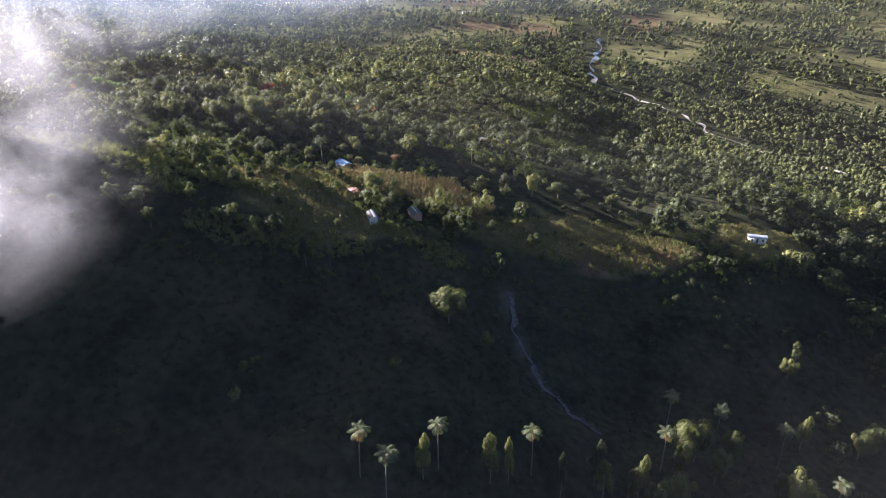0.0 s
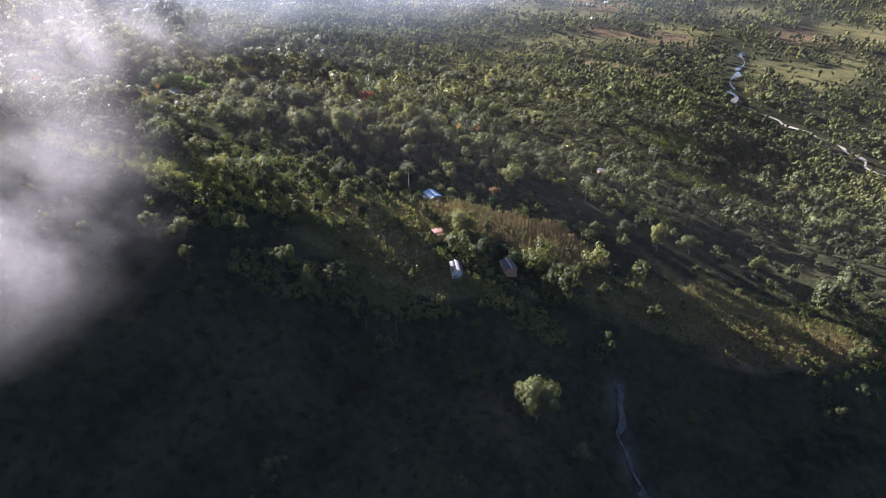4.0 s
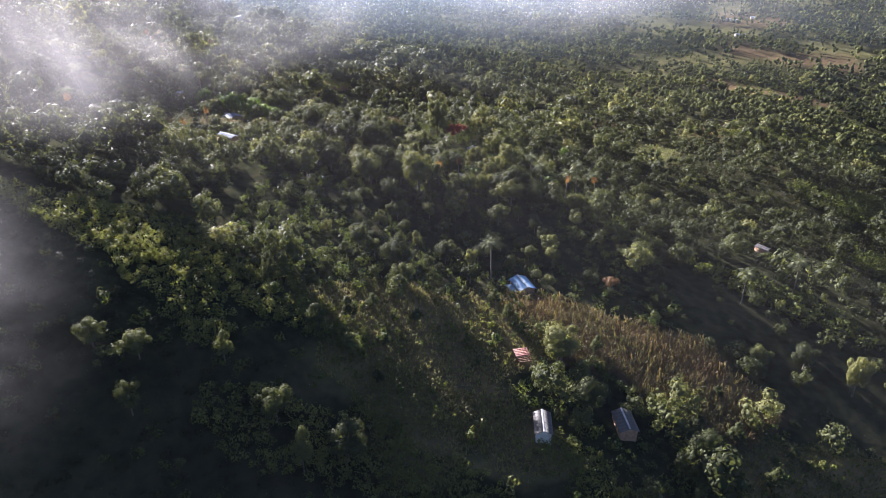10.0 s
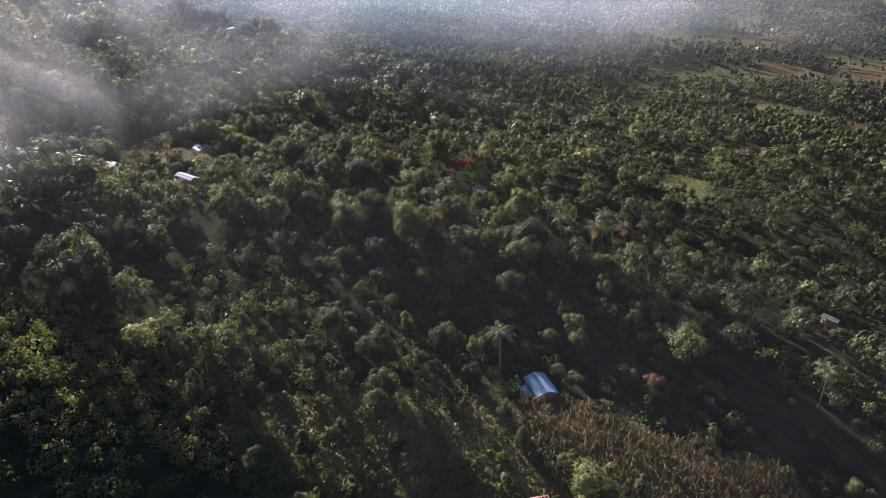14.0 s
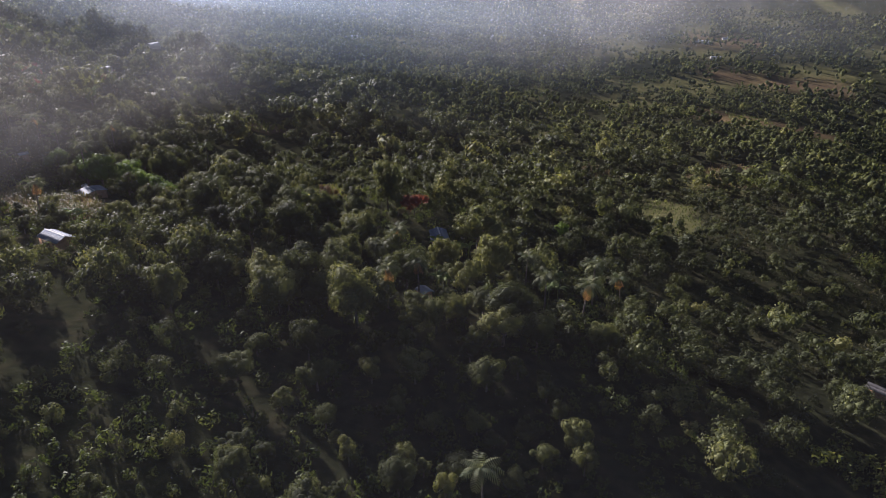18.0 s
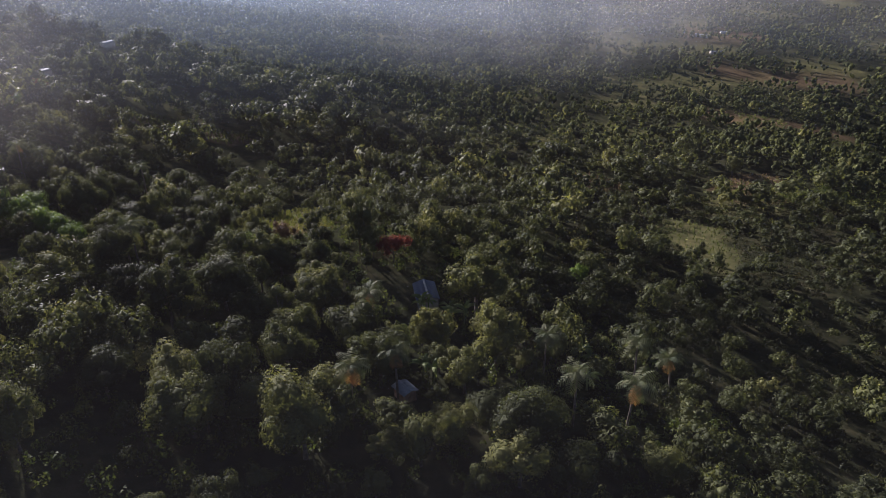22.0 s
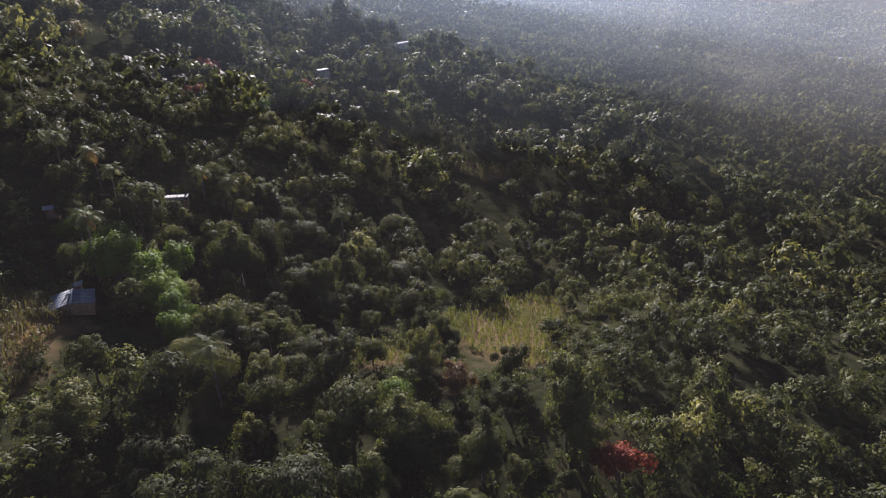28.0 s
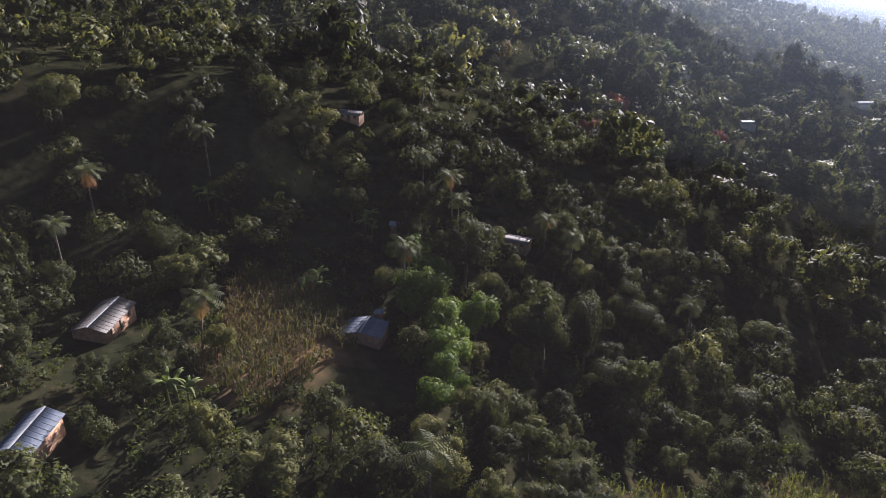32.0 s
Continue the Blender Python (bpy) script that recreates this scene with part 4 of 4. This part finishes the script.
# ---- plants that stand out ----
def palm_thing(rng, tall, dead, label):
    """A coconut palm: a bowed trunk, and fronds of many leaflets; the lowest hang dry."""
    root = tagged(new("coconut_palm"), label, "palm")
    lean = np.array([rng.uniform(-0.8, 0.8), rng.uniform(-0.8, 0.8), 0])
    knots = [lean * (k / 6) ** 2 + [0, 0, tall * k / 6 - 0.4] for k in range(7)]
    wv, wf = join([limb(a, b, 0.2 - 0.015 * k, 0.185 - 0.015 * k, 7) for k, (a, b) in enumerate(zip(knots, knots[1:]))])
    part("trunk", mesh_from("trunk", wv, wf, M_BARK, smooth=True), root)
    top = knots[-1]
    for k in range(17 + dead):
        dry = k >= 17
        a = k * 2.4 + rng.uniform(-0.2, 0.2)
        up = rng.uniform(-1.25, -0.8) if dry else 1.05 - 1.25 * (k / 17)
        size = rng.uniform(2.6, 3.4) * (0.85 if dry else 1)
        d = np.array([math.cos(a), math.sin(a), 0.0])
        side = np.array([-d[1], d[0], 0.0])
        bits, n = [], 11
        line = []
        p, ang = top.copy(), up
        for j in range(n + 1):
            line.append(p.copy())
            p = p + (d * math.cos(ang) + np.array([0, 0, math.sin(ang)])) * size / n
            ang -= 1.35 / n if not dry else 0.4 / n
        for j in range(n):
            w = 0.75 * math.sin(math.pi * (0.12 + 0.85 * j / n)) + 0.1
            for s in (-1, 1):
                q0, q1 = line[j], line[j + 1]
                tip = side * s * w + (q1 - q0) * 0.9 + np.array([0, 0, -0.42 * w - 0.25 * w * rng.random()])
                bits.append((np.array([q0, q0 + (q1 - q0) * 0.5, q0 + (q1 - q0) * 0.35 + tip, q0 + tip * 0.95]), np.array([[0, 1, 2, 3]])))
        v, f = join(bits)
        part("frond", mesh_from("frond", v, f, M_DEAD if dry else M_PALM), root, "dry orange-brown frond" if dry else "")
    return root


palms = [palm_thing(np.random.default_rng(200 + k), h, dd, lab) for k, (h, dd, lab) in enumerate((
    (10.0, 0, "green coconut palm with arching fronds above the trees"), (9.0, 4, "coconut palm with dry orange fronds hanging below green ones"),
    (12.0, 1, "tall coconut palm with a bowed grey trunk"),
    (16.4, 1, "very tall coconut palm rising out of the shaded slope"), (15.8, 7, "very tall coconut palm with a skirt of dry orange fronds")))]
first = set()
for x, y, k in PALMS:
    m4 = on_ground(x, y, rs.uniform(0, 6.28), rs.uniform(0.98, 1.08) if k > 2 else rs.uniform(1.1, 1.35))
    if k in first:
        copy_thing(palms[k], Matrix()).matrix_basis = m4
    else:
        first.add(k)
        palms[k].matrix_basis = m4
        palms[k]["group"] = "coconut palms"
copy_thing(palms[2], Matrix()).matrix_basis = on_ground(-40, 218, 1.0, 0.62) @ Matrix.Diagonal((1, 1, 1.3, 1))


def banana_thing(rng):
    root = tagged(new("banana_plant"), "banana plant with broad torn pale green leaves", "banana plant", "banana plants")
    wv, wf = limb((0, 0, -0.3), (0.1, 0, 2.6), 0.16, 0.1, 7)
    part("stem", mesh_from("stem", wv, wf, M_BANANA, smooth=True), root)
    for k in range(8):
        a, ang = k * 2.2 + rng.uniform(-0.3, 0.3), rng.uniform(0.7, 1.3)
        d = np.array([math.cos(a), math.sin(a), 0.0])
        side = np.array([-d[1], d[0], 0.0])
        p, bits = np.array([0.1, 0, 2.5]), []
        for j in range(6):
            q = p + (d * math.cos(ang) + np.array([0, 0, math.sin(ang)])) * 0.42
            w0, w1 = (0.32 * math.sin(math.pi * min(0.98, 0.1 + t / 6.4)) for t in (j, j + 1))
            for s in (-1, 1):
                bits.append((np.array([p, q, q + side * s * w1 + [0, 0, -0.1], p + side * s * w0 + [0, 0, -0.1]]), np.array([[0, 1, 2, 3]])))
            p, ang = q, ang - 0.34
        v, f = join(bits)
        part("leaf", mesh_from("leaf", v, f, M_BANANA), root)
    return root


banana = banana_thing(np.random.default_rng(300))
spots = []
for x, y in BANANAS:
    spots += [(x, y), (x + rs.uniform(-3, 3), y + rs.uniform(-3, 3)), (x + rs.uniform(-3, 3), y + rs.uniform(-3, 3))]
for i, (x, y) in enumerate(spots):
    m4 = on_ground(x, y, rs.uniform(0, 6.28), rs.uniform(1.0, 1.5))
    if i:
        copy_thing(banana, Matrix()).matrix_basis = m4
    else:
        banana.matrix_basis = m4

for kind, mat, label, places, n, size in (
        ("flame_tree", M_RED, "flowering tree with a bright red crown", SPECIAL["flame_tree"], 2400, 0.36),
        ("lime_green_tree", M_LIME, "bright yellow-green broadleaf tree catching the sun", SPECIAL["lime_green_tree"], 2600, 0.36),
        ("ochre_tree", M_OCHRE, "tree with yellowing ochre foliage in the woods", SPECIAL["ochre_tree"], 2200, 0.36),
        ("rust_brown_tree", M_RUST, "tree with sparse brown and ochre foliage", SPECIAL["rust_brown_tree"], 2000, 0.36)):
    one = tree_thing(kind, np.random.default_rng(len(label)), 3.6, 7.6, mat, label, n, 15, size, 0.75)
    for i, (x, y, s) in enumerate(places):
        m4 = on_ground(x, y, i * 1.3, s)
        if i:
            copy_thing(one, Matrix()).matrix_basis = m4
        else:
            one.matrix_basis = m4


# ---- houses ----
def box(x0, x1, y0, y1, z0, z1):
    v = np.array([(x, y, z) for z in (z0, z1) for x, y in ((x0, y0), (x1, y0), (x1, y1), (x0, y1))], float)
    return v, np.array([[3, 2, 1, 0], [4, 5, 6, 7], [0, 1, 5, 4], [1, 2, 6, 5], [2, 3, 7, 6], [3, 0, 4, 7]])


SHEETS = {}


def house(label, x, y, turn, length, width, eave, rise, roof, wall, roof_b=None, lean_to=False, hip=False, shed=False, windows=True):
    """A small house: plastered walls with a door and windows under a roof of metal sheets; its ridge runs along its own x."""
    root = tagged(new("house"), label, "house")
    root.matrix_basis = Matrix.LocRotScale((x, y, float(height(x, y)) + 0.1), Euler((0, 0, radians(turn))), None)
    hl, hw, th = length / 2 - 0.35, width / 2 - 0.35, 0.16
    low = -1.6
    for nm, b in (("wall", box(-hl, hl, -hw, -hw + th, low, eave)), ("wall", box(-hl, hl, hw - th, hw, low, eave))):
        part(nm, mesh_from(nm, *b, wall), root)
    for s in (-1, 1):
        xs = (s * hl - s * th, s * hl)
        x0, x1 = min(xs), max(xs)
        v = np.array([(xx, yy, zz) for xx in (x0, x1) for yy, zz in ((-hw + th, low), (hw - th, low), (hw - th, eave), (0, eave + (0 if shed else rise * hw / (width / 2) - 0.05)), (-hw + th, eave))])
        me = bpy.data.meshes.new("gable_wall")
        me.from_pydata([tuple(q) for q in v], [], [(4, 3, 2, 1, 0), (5, 6, 7, 8, 9), (0, 1, 6, 5), (1, 2, 7, 6), (2, 3, 8, 7), (3, 4, 9, 8), (4, 0, 5, 9)])
        me.materials.append(wall)
        part("gable_wall", me, root)
    if windows:
        part("door", mesh_from("door", *box(-0.45, 0.45, -hw - 0.05, -hw + 0.04, 0.0, 2.0), M_DOOR), root, "dark wooden door")
        for wx in (-hl * 0.6, hl * 0.6):
            w = part("window", mesh_from("window", *box(wx - 0.42, wx + 0.42, -hw - 0.04, -hw + 0.03, 0.95, 1.9), M_DOOR), root)
            part("sill", mesh_from("sill", *box(wx - 0.5, wx + 0.5, -hw - 0.09, -hw, 0.87, 0.94), wall), w)
    # roof sheets side by side, each a shallow folded panel with ribs
    n = max(3, round(length / 0.95))
    step = length / n
    run = math.hypot(width / 2, rise)
    for s in (-1, 1):
        mat = roof_b if (s > 0 and roof_b) else roof
        key = (round(step, 3), round(width, 2), round(rise, 2), s, mat.name, shed)
        if key not in SHEETS:
            if shed:
                y1, z0, z1 = s * width / 2, eave + rise / 2, eave + (rise if s > 0 else 0)
            else:
                y1, z0, z1 = s * width / 2, eave + rise, eave
            u = np.arange(11) * step / 10
            wave = 0.05 * (np.arange(11) % 2)
            top_ = np.concatenate([np.stack([u, np.zeros(11), z0 + wave], 1), np.stack([u, np.full(11, y1), z1 + wave], 1)])
            i = np.arange(10)
            upper = np.stack([i, i + 1, i + 12, i + 11], 1)
            ends = np.array([[0, 11, 33, 22], [10, 32, 43, 21]])
            edge = np.concatenate([np.stack([i, i + 22, i + 23, i + 1], 1), np.stack([i + 11, i + 12, i + 34, i + 33], 1)])
            SHEETS[key] = mesh_from("roof_sheet", np.concatenate([top_, top_ - [0, 0, 0.03]]), np.concatenate([upper, upper[:, ::-1] + 22, ends, edge]), mat)
        for j in range(n):
            ob = part("roof_sheet", SHEETS[key], root)
            ob.location = (-length / 2 + j * step, 0, 0.012 * (j % 2))
    if not shed:
        cap = np.array([(-length / 2, -0.22, eave + rise - 0.02), (length / 2, -0.22, eave + rise - 0.02), (length / 2, 0, eave + rise + 0.1), (-length / 2, 0, eave + rise + 0.1), (length / 2, 0.22, eave + rise - 0.02), (-length / 2, 0.22, eave + rise - 0.02)])
        part("ridge_cap", mesh_from("ridge_cap", cap, np.array([[0, 1, 2, 3], [3, 2, 4, 5]]), M_TIN), root, "pale metal ridge cap")
    if lean_to:
        part("lean_to_roof", mesh_from("lean_to_roof", *box(-hl * 0.5, hl * 0.7, -hw - 2.4, -hw - 0.3, eave - 0.5, eave - 0.42), roof), root)
        for px_ in (-hl * 0.4, hl * 0.6):
            part("post", mesh_from("post", *box(px_ - 0.06, px_ + 0.06, -hw - 2.3, -hw - 2.18, low, eave - 0.5), M_DOOR), root)
    return root


house("small white-roofed house with pale walls on the ridge pasture", -28, 251.0, -73, 7.0, 3.9, 2.3, 0.9, M_OLDTIN, M_WALL)
house("house with a blue metal roof and lean-to beside maize", -46.3, 305.5, -51, 7.4, 5.2, 1.8, 1.0, M_BRIGHTBLUE, M_WALLB, lean_to=True)
house("low house under a dark bluish metal roof in tree shade", -11.8, 261.5, -66, 7.0, 4.4, 2.2, 0.9, M_OLDTIN, M_WALLB)
house("house with a blue-grey metal roof and clay-red yard", -171.5, 347.5, -15, 8.2, 5.0, 2.4, 1.1, M_BLUE, M_WALLB)
house("house with a blue-grey ribbed metal roof beside the maize", -202.6, 393, -26, 6.0, 7.8, 1.9, 0.8, M_BLUE, M_WALLB)
house("long house with an old weathered brown tin roof", -203.5, 350.3, 162, 10.4, 6.2, 2.2, 1.0, M_OLDTIN, M_WALLB)
house("house with a dark blue metal roof among the trees", -95.2, 413, -65, 8.4, 5.4, 2.5, 1.0, M_BLUE, M_WALL)
house("grey-roofed house half hidden in the woods", -283.5, 401.5, 60, 6.6, 4.4, 1.7, 0.9, M_OLDTIN, M_WALLB)
house("small hut with a pale tin roof between palms", -240.5, 406, 65, 3.4, 2.8, 2.0, 0.5, M_TIN, M_WALLB, windows=False)
house("house with a grey-blue tin roof under a palm", -240, 435.5, 50, 6.4, 4.6, 1.7, 0.8, M_OLDTIN, M_WALLB)
house("house with a pale tin roof on the spur", 139.5, 279.5, -14, 8.2, 4.2, 2.4, 0.8, M_TIN, M_WALL)
house("narrow shed with a grey tin roof on the slope", 23, 390.5, -32, 5.2, 2.6, 2.0, 0.4, M_OLDTIN, M_WALLB, shed=True, windows=False)
house("little hut with a light tin roof beside banana plants", -86.2, 370.5, -37, 4.0, 3.2, 2.1, 0.5, M_TIN, M_WALLB, windows=False)
house("tiny outhouse with a tin roof behind the house", -208.5, 396.5, -26, 2.2, 2.0, 1.9, 0.4, M_TIN, M_WALLB, shed=True, windows=False)
for x, y, t, ln, wd in ((-409, 580, 80, 12, 7), (-361, 587, 75, 9, 6), (-410, 696, 85, 13, 7), (-522, 899, 60, 15, 8), (-308, 1432, 40, 18, 9), (28, 1394, -25, 30, 9), (-243, 1308, 10, 14, 8),
                        (-259, 1215, 5, 16, 8), (-526, 813, 80, 14, 8), (37, 1254, 15, 20, 9), (226, 1058, 60, 12, 8), (-262, 1238, 20, 14, 8), (-210, 1330, 0, 12, 7), (-380, 1010, 30, 13, 8), (60, 1440, 10, 14, 8)):
    house("far house with a pale metal roof on the plain", x, y, t, ln * 0.75, wd * 0.75, 2.8, 1.1, M_TIN, M_WALL, windows=False)

# An open shelter with a red roof, half stripped to its rafters.
shelter = tagged(new("shelter"), "open shelter with a faded red roof and bare rafters", "shelter")
shelter.matrix_basis = Matrix.LocRotScale((-37.3, 270, float(height(-37.3, 270))), Euler((0, 0, radians(-58))), None)
for sx in (-1, 1):
    for sy in (-1, 1):
        part("post", mesh_from("post", *box(sx * 2.2 - 0.07, sx * 2.2 + 0.07, sy * 1.4 - 0.07, sy * 1.4 + 0.07, -0.5, 2.3), M_DOOR), shelter)
for j in range(9):
    part("rafter", mesh_from("rafter", *box(-2.5 + j * 0.62, -2.4 + j * 0.62, -1.7, 1.7, 2.34, 2.44), M_WALLB), shelter)
for j in range(5):
    part("roof_sheet", mesh_from("roof_sheet", *box(-2.5 + j * 0.62, -1.93 + j * 0.62, -1.75, 1.75, 2.45, 2.5), M_REDTIN), shelter)
for j in range(6):
    part("batten", mesh_from("batten", *box(-2.5, 2.6, -1.6 + j * 0.62, -1.52 + j * 0.62, 2.52, 2.58), M_RUSTTIN), shelter)


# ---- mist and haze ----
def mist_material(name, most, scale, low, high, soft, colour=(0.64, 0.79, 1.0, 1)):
    """Thin mist: pale, bluish as haze looks by default, lit through by the sun, in drifting wisps that fade towards the
    edges of its sheet.
    """
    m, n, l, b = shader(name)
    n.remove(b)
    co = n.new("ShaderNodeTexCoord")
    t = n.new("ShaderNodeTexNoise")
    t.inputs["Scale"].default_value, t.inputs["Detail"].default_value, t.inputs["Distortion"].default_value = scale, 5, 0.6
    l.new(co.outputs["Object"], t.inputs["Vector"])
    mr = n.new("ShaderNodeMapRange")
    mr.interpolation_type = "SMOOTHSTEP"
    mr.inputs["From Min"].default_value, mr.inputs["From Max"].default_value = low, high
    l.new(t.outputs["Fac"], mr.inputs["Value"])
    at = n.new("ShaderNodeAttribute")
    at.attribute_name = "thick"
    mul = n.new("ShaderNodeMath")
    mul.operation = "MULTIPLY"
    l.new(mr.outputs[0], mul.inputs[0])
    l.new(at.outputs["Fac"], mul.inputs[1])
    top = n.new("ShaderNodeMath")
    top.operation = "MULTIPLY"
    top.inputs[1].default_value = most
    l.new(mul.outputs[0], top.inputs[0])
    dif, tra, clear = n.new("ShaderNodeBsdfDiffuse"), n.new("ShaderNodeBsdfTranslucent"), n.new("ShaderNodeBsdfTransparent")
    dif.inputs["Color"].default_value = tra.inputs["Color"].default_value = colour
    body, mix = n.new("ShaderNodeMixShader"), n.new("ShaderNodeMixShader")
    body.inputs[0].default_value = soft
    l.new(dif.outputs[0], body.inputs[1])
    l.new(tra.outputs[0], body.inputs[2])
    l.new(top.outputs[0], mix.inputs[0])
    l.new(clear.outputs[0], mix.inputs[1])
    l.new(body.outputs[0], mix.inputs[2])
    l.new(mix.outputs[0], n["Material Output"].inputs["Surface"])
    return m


def sheet(name, P, thick, material, parent=None):
    """A grid of points P (rows, columns, 3) as a mist layer, with its thickness at each point."""
    i = np.arange(P.shape[0] * P.shape[1]).reshape(P.shape[:2])
    q = np.stack([i[:-1, :-1], i[:-1, 1:], i[1:, 1:], i[1:, :-1]], -1).reshape(-1, 4)
    me = mesh_from(name, P.reshape(-1, 3), q, material, smooth=True)
    a = me.attributes.new("thick", "FLOAT", "POINT")
    a.data.foreach_set("value", np.ascontiguousarray(thick, np.float32).ravel())
    ob = new(name, me)
    if parent:
        ob.parent = parent
    return ob


# Sheets standing in for haze, one behind the other, over the woods and the plain.
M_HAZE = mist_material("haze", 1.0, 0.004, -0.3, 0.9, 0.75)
haze = tagged(new("haze"), "thin morning haze hanging over the woods and the plain", "haze", kind="stuff")
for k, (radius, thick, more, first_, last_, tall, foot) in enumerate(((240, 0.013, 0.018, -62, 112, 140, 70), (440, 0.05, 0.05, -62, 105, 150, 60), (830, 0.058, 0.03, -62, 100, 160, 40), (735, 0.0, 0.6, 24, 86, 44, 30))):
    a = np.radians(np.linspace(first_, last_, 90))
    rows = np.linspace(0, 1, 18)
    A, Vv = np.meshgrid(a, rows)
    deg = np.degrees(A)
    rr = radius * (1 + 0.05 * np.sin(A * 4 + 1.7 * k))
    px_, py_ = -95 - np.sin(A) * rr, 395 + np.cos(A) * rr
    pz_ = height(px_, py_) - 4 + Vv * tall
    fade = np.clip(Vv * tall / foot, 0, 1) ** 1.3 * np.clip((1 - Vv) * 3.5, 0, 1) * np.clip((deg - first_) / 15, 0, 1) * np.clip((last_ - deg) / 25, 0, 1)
    # Thickness grows sunward, which puts the haze's brighter side into the sheets.
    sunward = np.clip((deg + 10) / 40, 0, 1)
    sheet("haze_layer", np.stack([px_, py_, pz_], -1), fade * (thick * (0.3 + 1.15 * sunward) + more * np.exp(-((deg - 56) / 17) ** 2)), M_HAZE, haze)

# A bank of cloud that hugs the ridge's shoulder: slices one behind the other.
M_CLOUD = mist_material("cloud", 1.0, 0.026, 0.28, 0.8, 0.7, (0.84, 0.83, 0.85, 1))
bank = tagged(new("cloud_bank"), "bank of white morning cloud hugging the ridge shoulder", "cloud", kind="stuff")
c, s = math.cos(radians(37)), math.sin(radians(37))
for k in range(2):
    U, Vv = np.meshgrid(np.linspace(-1, 1, 26), np.linspace(-1, 1, 18))
    d = (k - 0.5) * 22.0
    w, h = 45, 40
    px_, py_ = -118 + U * w * c - d * s, 173 + U * w * s + d * c
    pz_ = 80 + Vv * h + 6 * np.sin(U * 3 + k)
    r2 = U ** 2 + Vv ** 2
    sheet("cloud_layer", np.stack([px_, py_, pz_], -1), np.clip(1 - r2, 0, 1) ** 2.2 * 0.135, M_CLOUD, bank)

# Wisps of cloud that drift over the wooded spurs.
for cx, cy, cz, yaw, w, h, most in ((-142, 292, 106, 39, 70, 34, 0.15), (-60, 470, 95, -8, 120, 32, 0.14)):
    wisp = tagged(new("drifting_cloud"), "wisps of pale cloud drifting over the wooded spur", "cloud", kind="stuff")
    U, Vv = np.meshgrid(np.linspace(-1, 1, 30), np.linspace(-1, 1, 18))
    px_, py_ = cx + U * w * math.cos(radians(yaw)), cy + U * w * math.sin(radians(yaw)) + 12 * np.sin(U * 3)
    sheet("cloud_layer", np.stack([px_, py_, cz + Vv * h + 5 * np.sin(U * 4)], -1), np.clip(1 - U ** 2 - Vv ** 2, 0, 1) ** 1.6 * most, M_CLOUD, wisp)

# An added mist sheet over the tree tops lifts blacks as haze and glare do.
M_LOW = mist_material("veil_mist", 1.0, 0.006, -0.35, 0.8, 0.2, (0.90, 0.84, 0.86, 1))
U, Vv = np.meshgrid(np.linspace(-1500, 1300, 90), np.linspace(-60, 2200, 80))
low = height(U, Vv)
for turn_ in range(6):
    low = (np.roll(low, 1, 0) + np.roll(low, -1, 0) + np.roll(low, 1, 1) + np.roll(low, -1, 1)) / 4
veil = 0.013 + 0.009 * np.clip((Vv - 225) / 30, 0, 1) - 0.013 * np.clip((Vv - 290) / 60, 0, 1) + 0.004 * np.clip((-110 - U) / 90, 0, 1) * np.clip((Vv - 270) / 40, 0, 1)
mist = sheet("veil_mist", np.stack([U, Vv, np.clip(low, -90, 62) + 30], -1), veil, M_LOW)
tagged(mist, "added veil of thin mist over the tree tops that lifts the blacks", "mist", kind="stuff")

# A ring beyond the land's edge: pale haze painted in and made to glow.
m_haze_glow, n_, l_, b_ = shader("haze_glow")
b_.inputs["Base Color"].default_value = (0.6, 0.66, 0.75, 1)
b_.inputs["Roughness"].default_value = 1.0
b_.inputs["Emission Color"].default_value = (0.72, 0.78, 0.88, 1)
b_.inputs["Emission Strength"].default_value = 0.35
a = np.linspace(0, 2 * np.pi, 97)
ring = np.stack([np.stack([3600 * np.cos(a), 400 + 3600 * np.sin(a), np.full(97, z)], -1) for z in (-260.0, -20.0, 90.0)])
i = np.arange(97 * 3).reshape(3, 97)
tagged(new("backdrop", mesh_from("backdrop", ring.reshape(-1, 3), np.stack([i[:-1, :-1], i[:-1, 1:], i[1:, 1:], i[1:, :-1]], -1).reshape(-1, 4), m_haze_glow, smooth=True)),
       "glowing ring with pale haze painted on, beyond the plain", "backdrop", kind="structure")
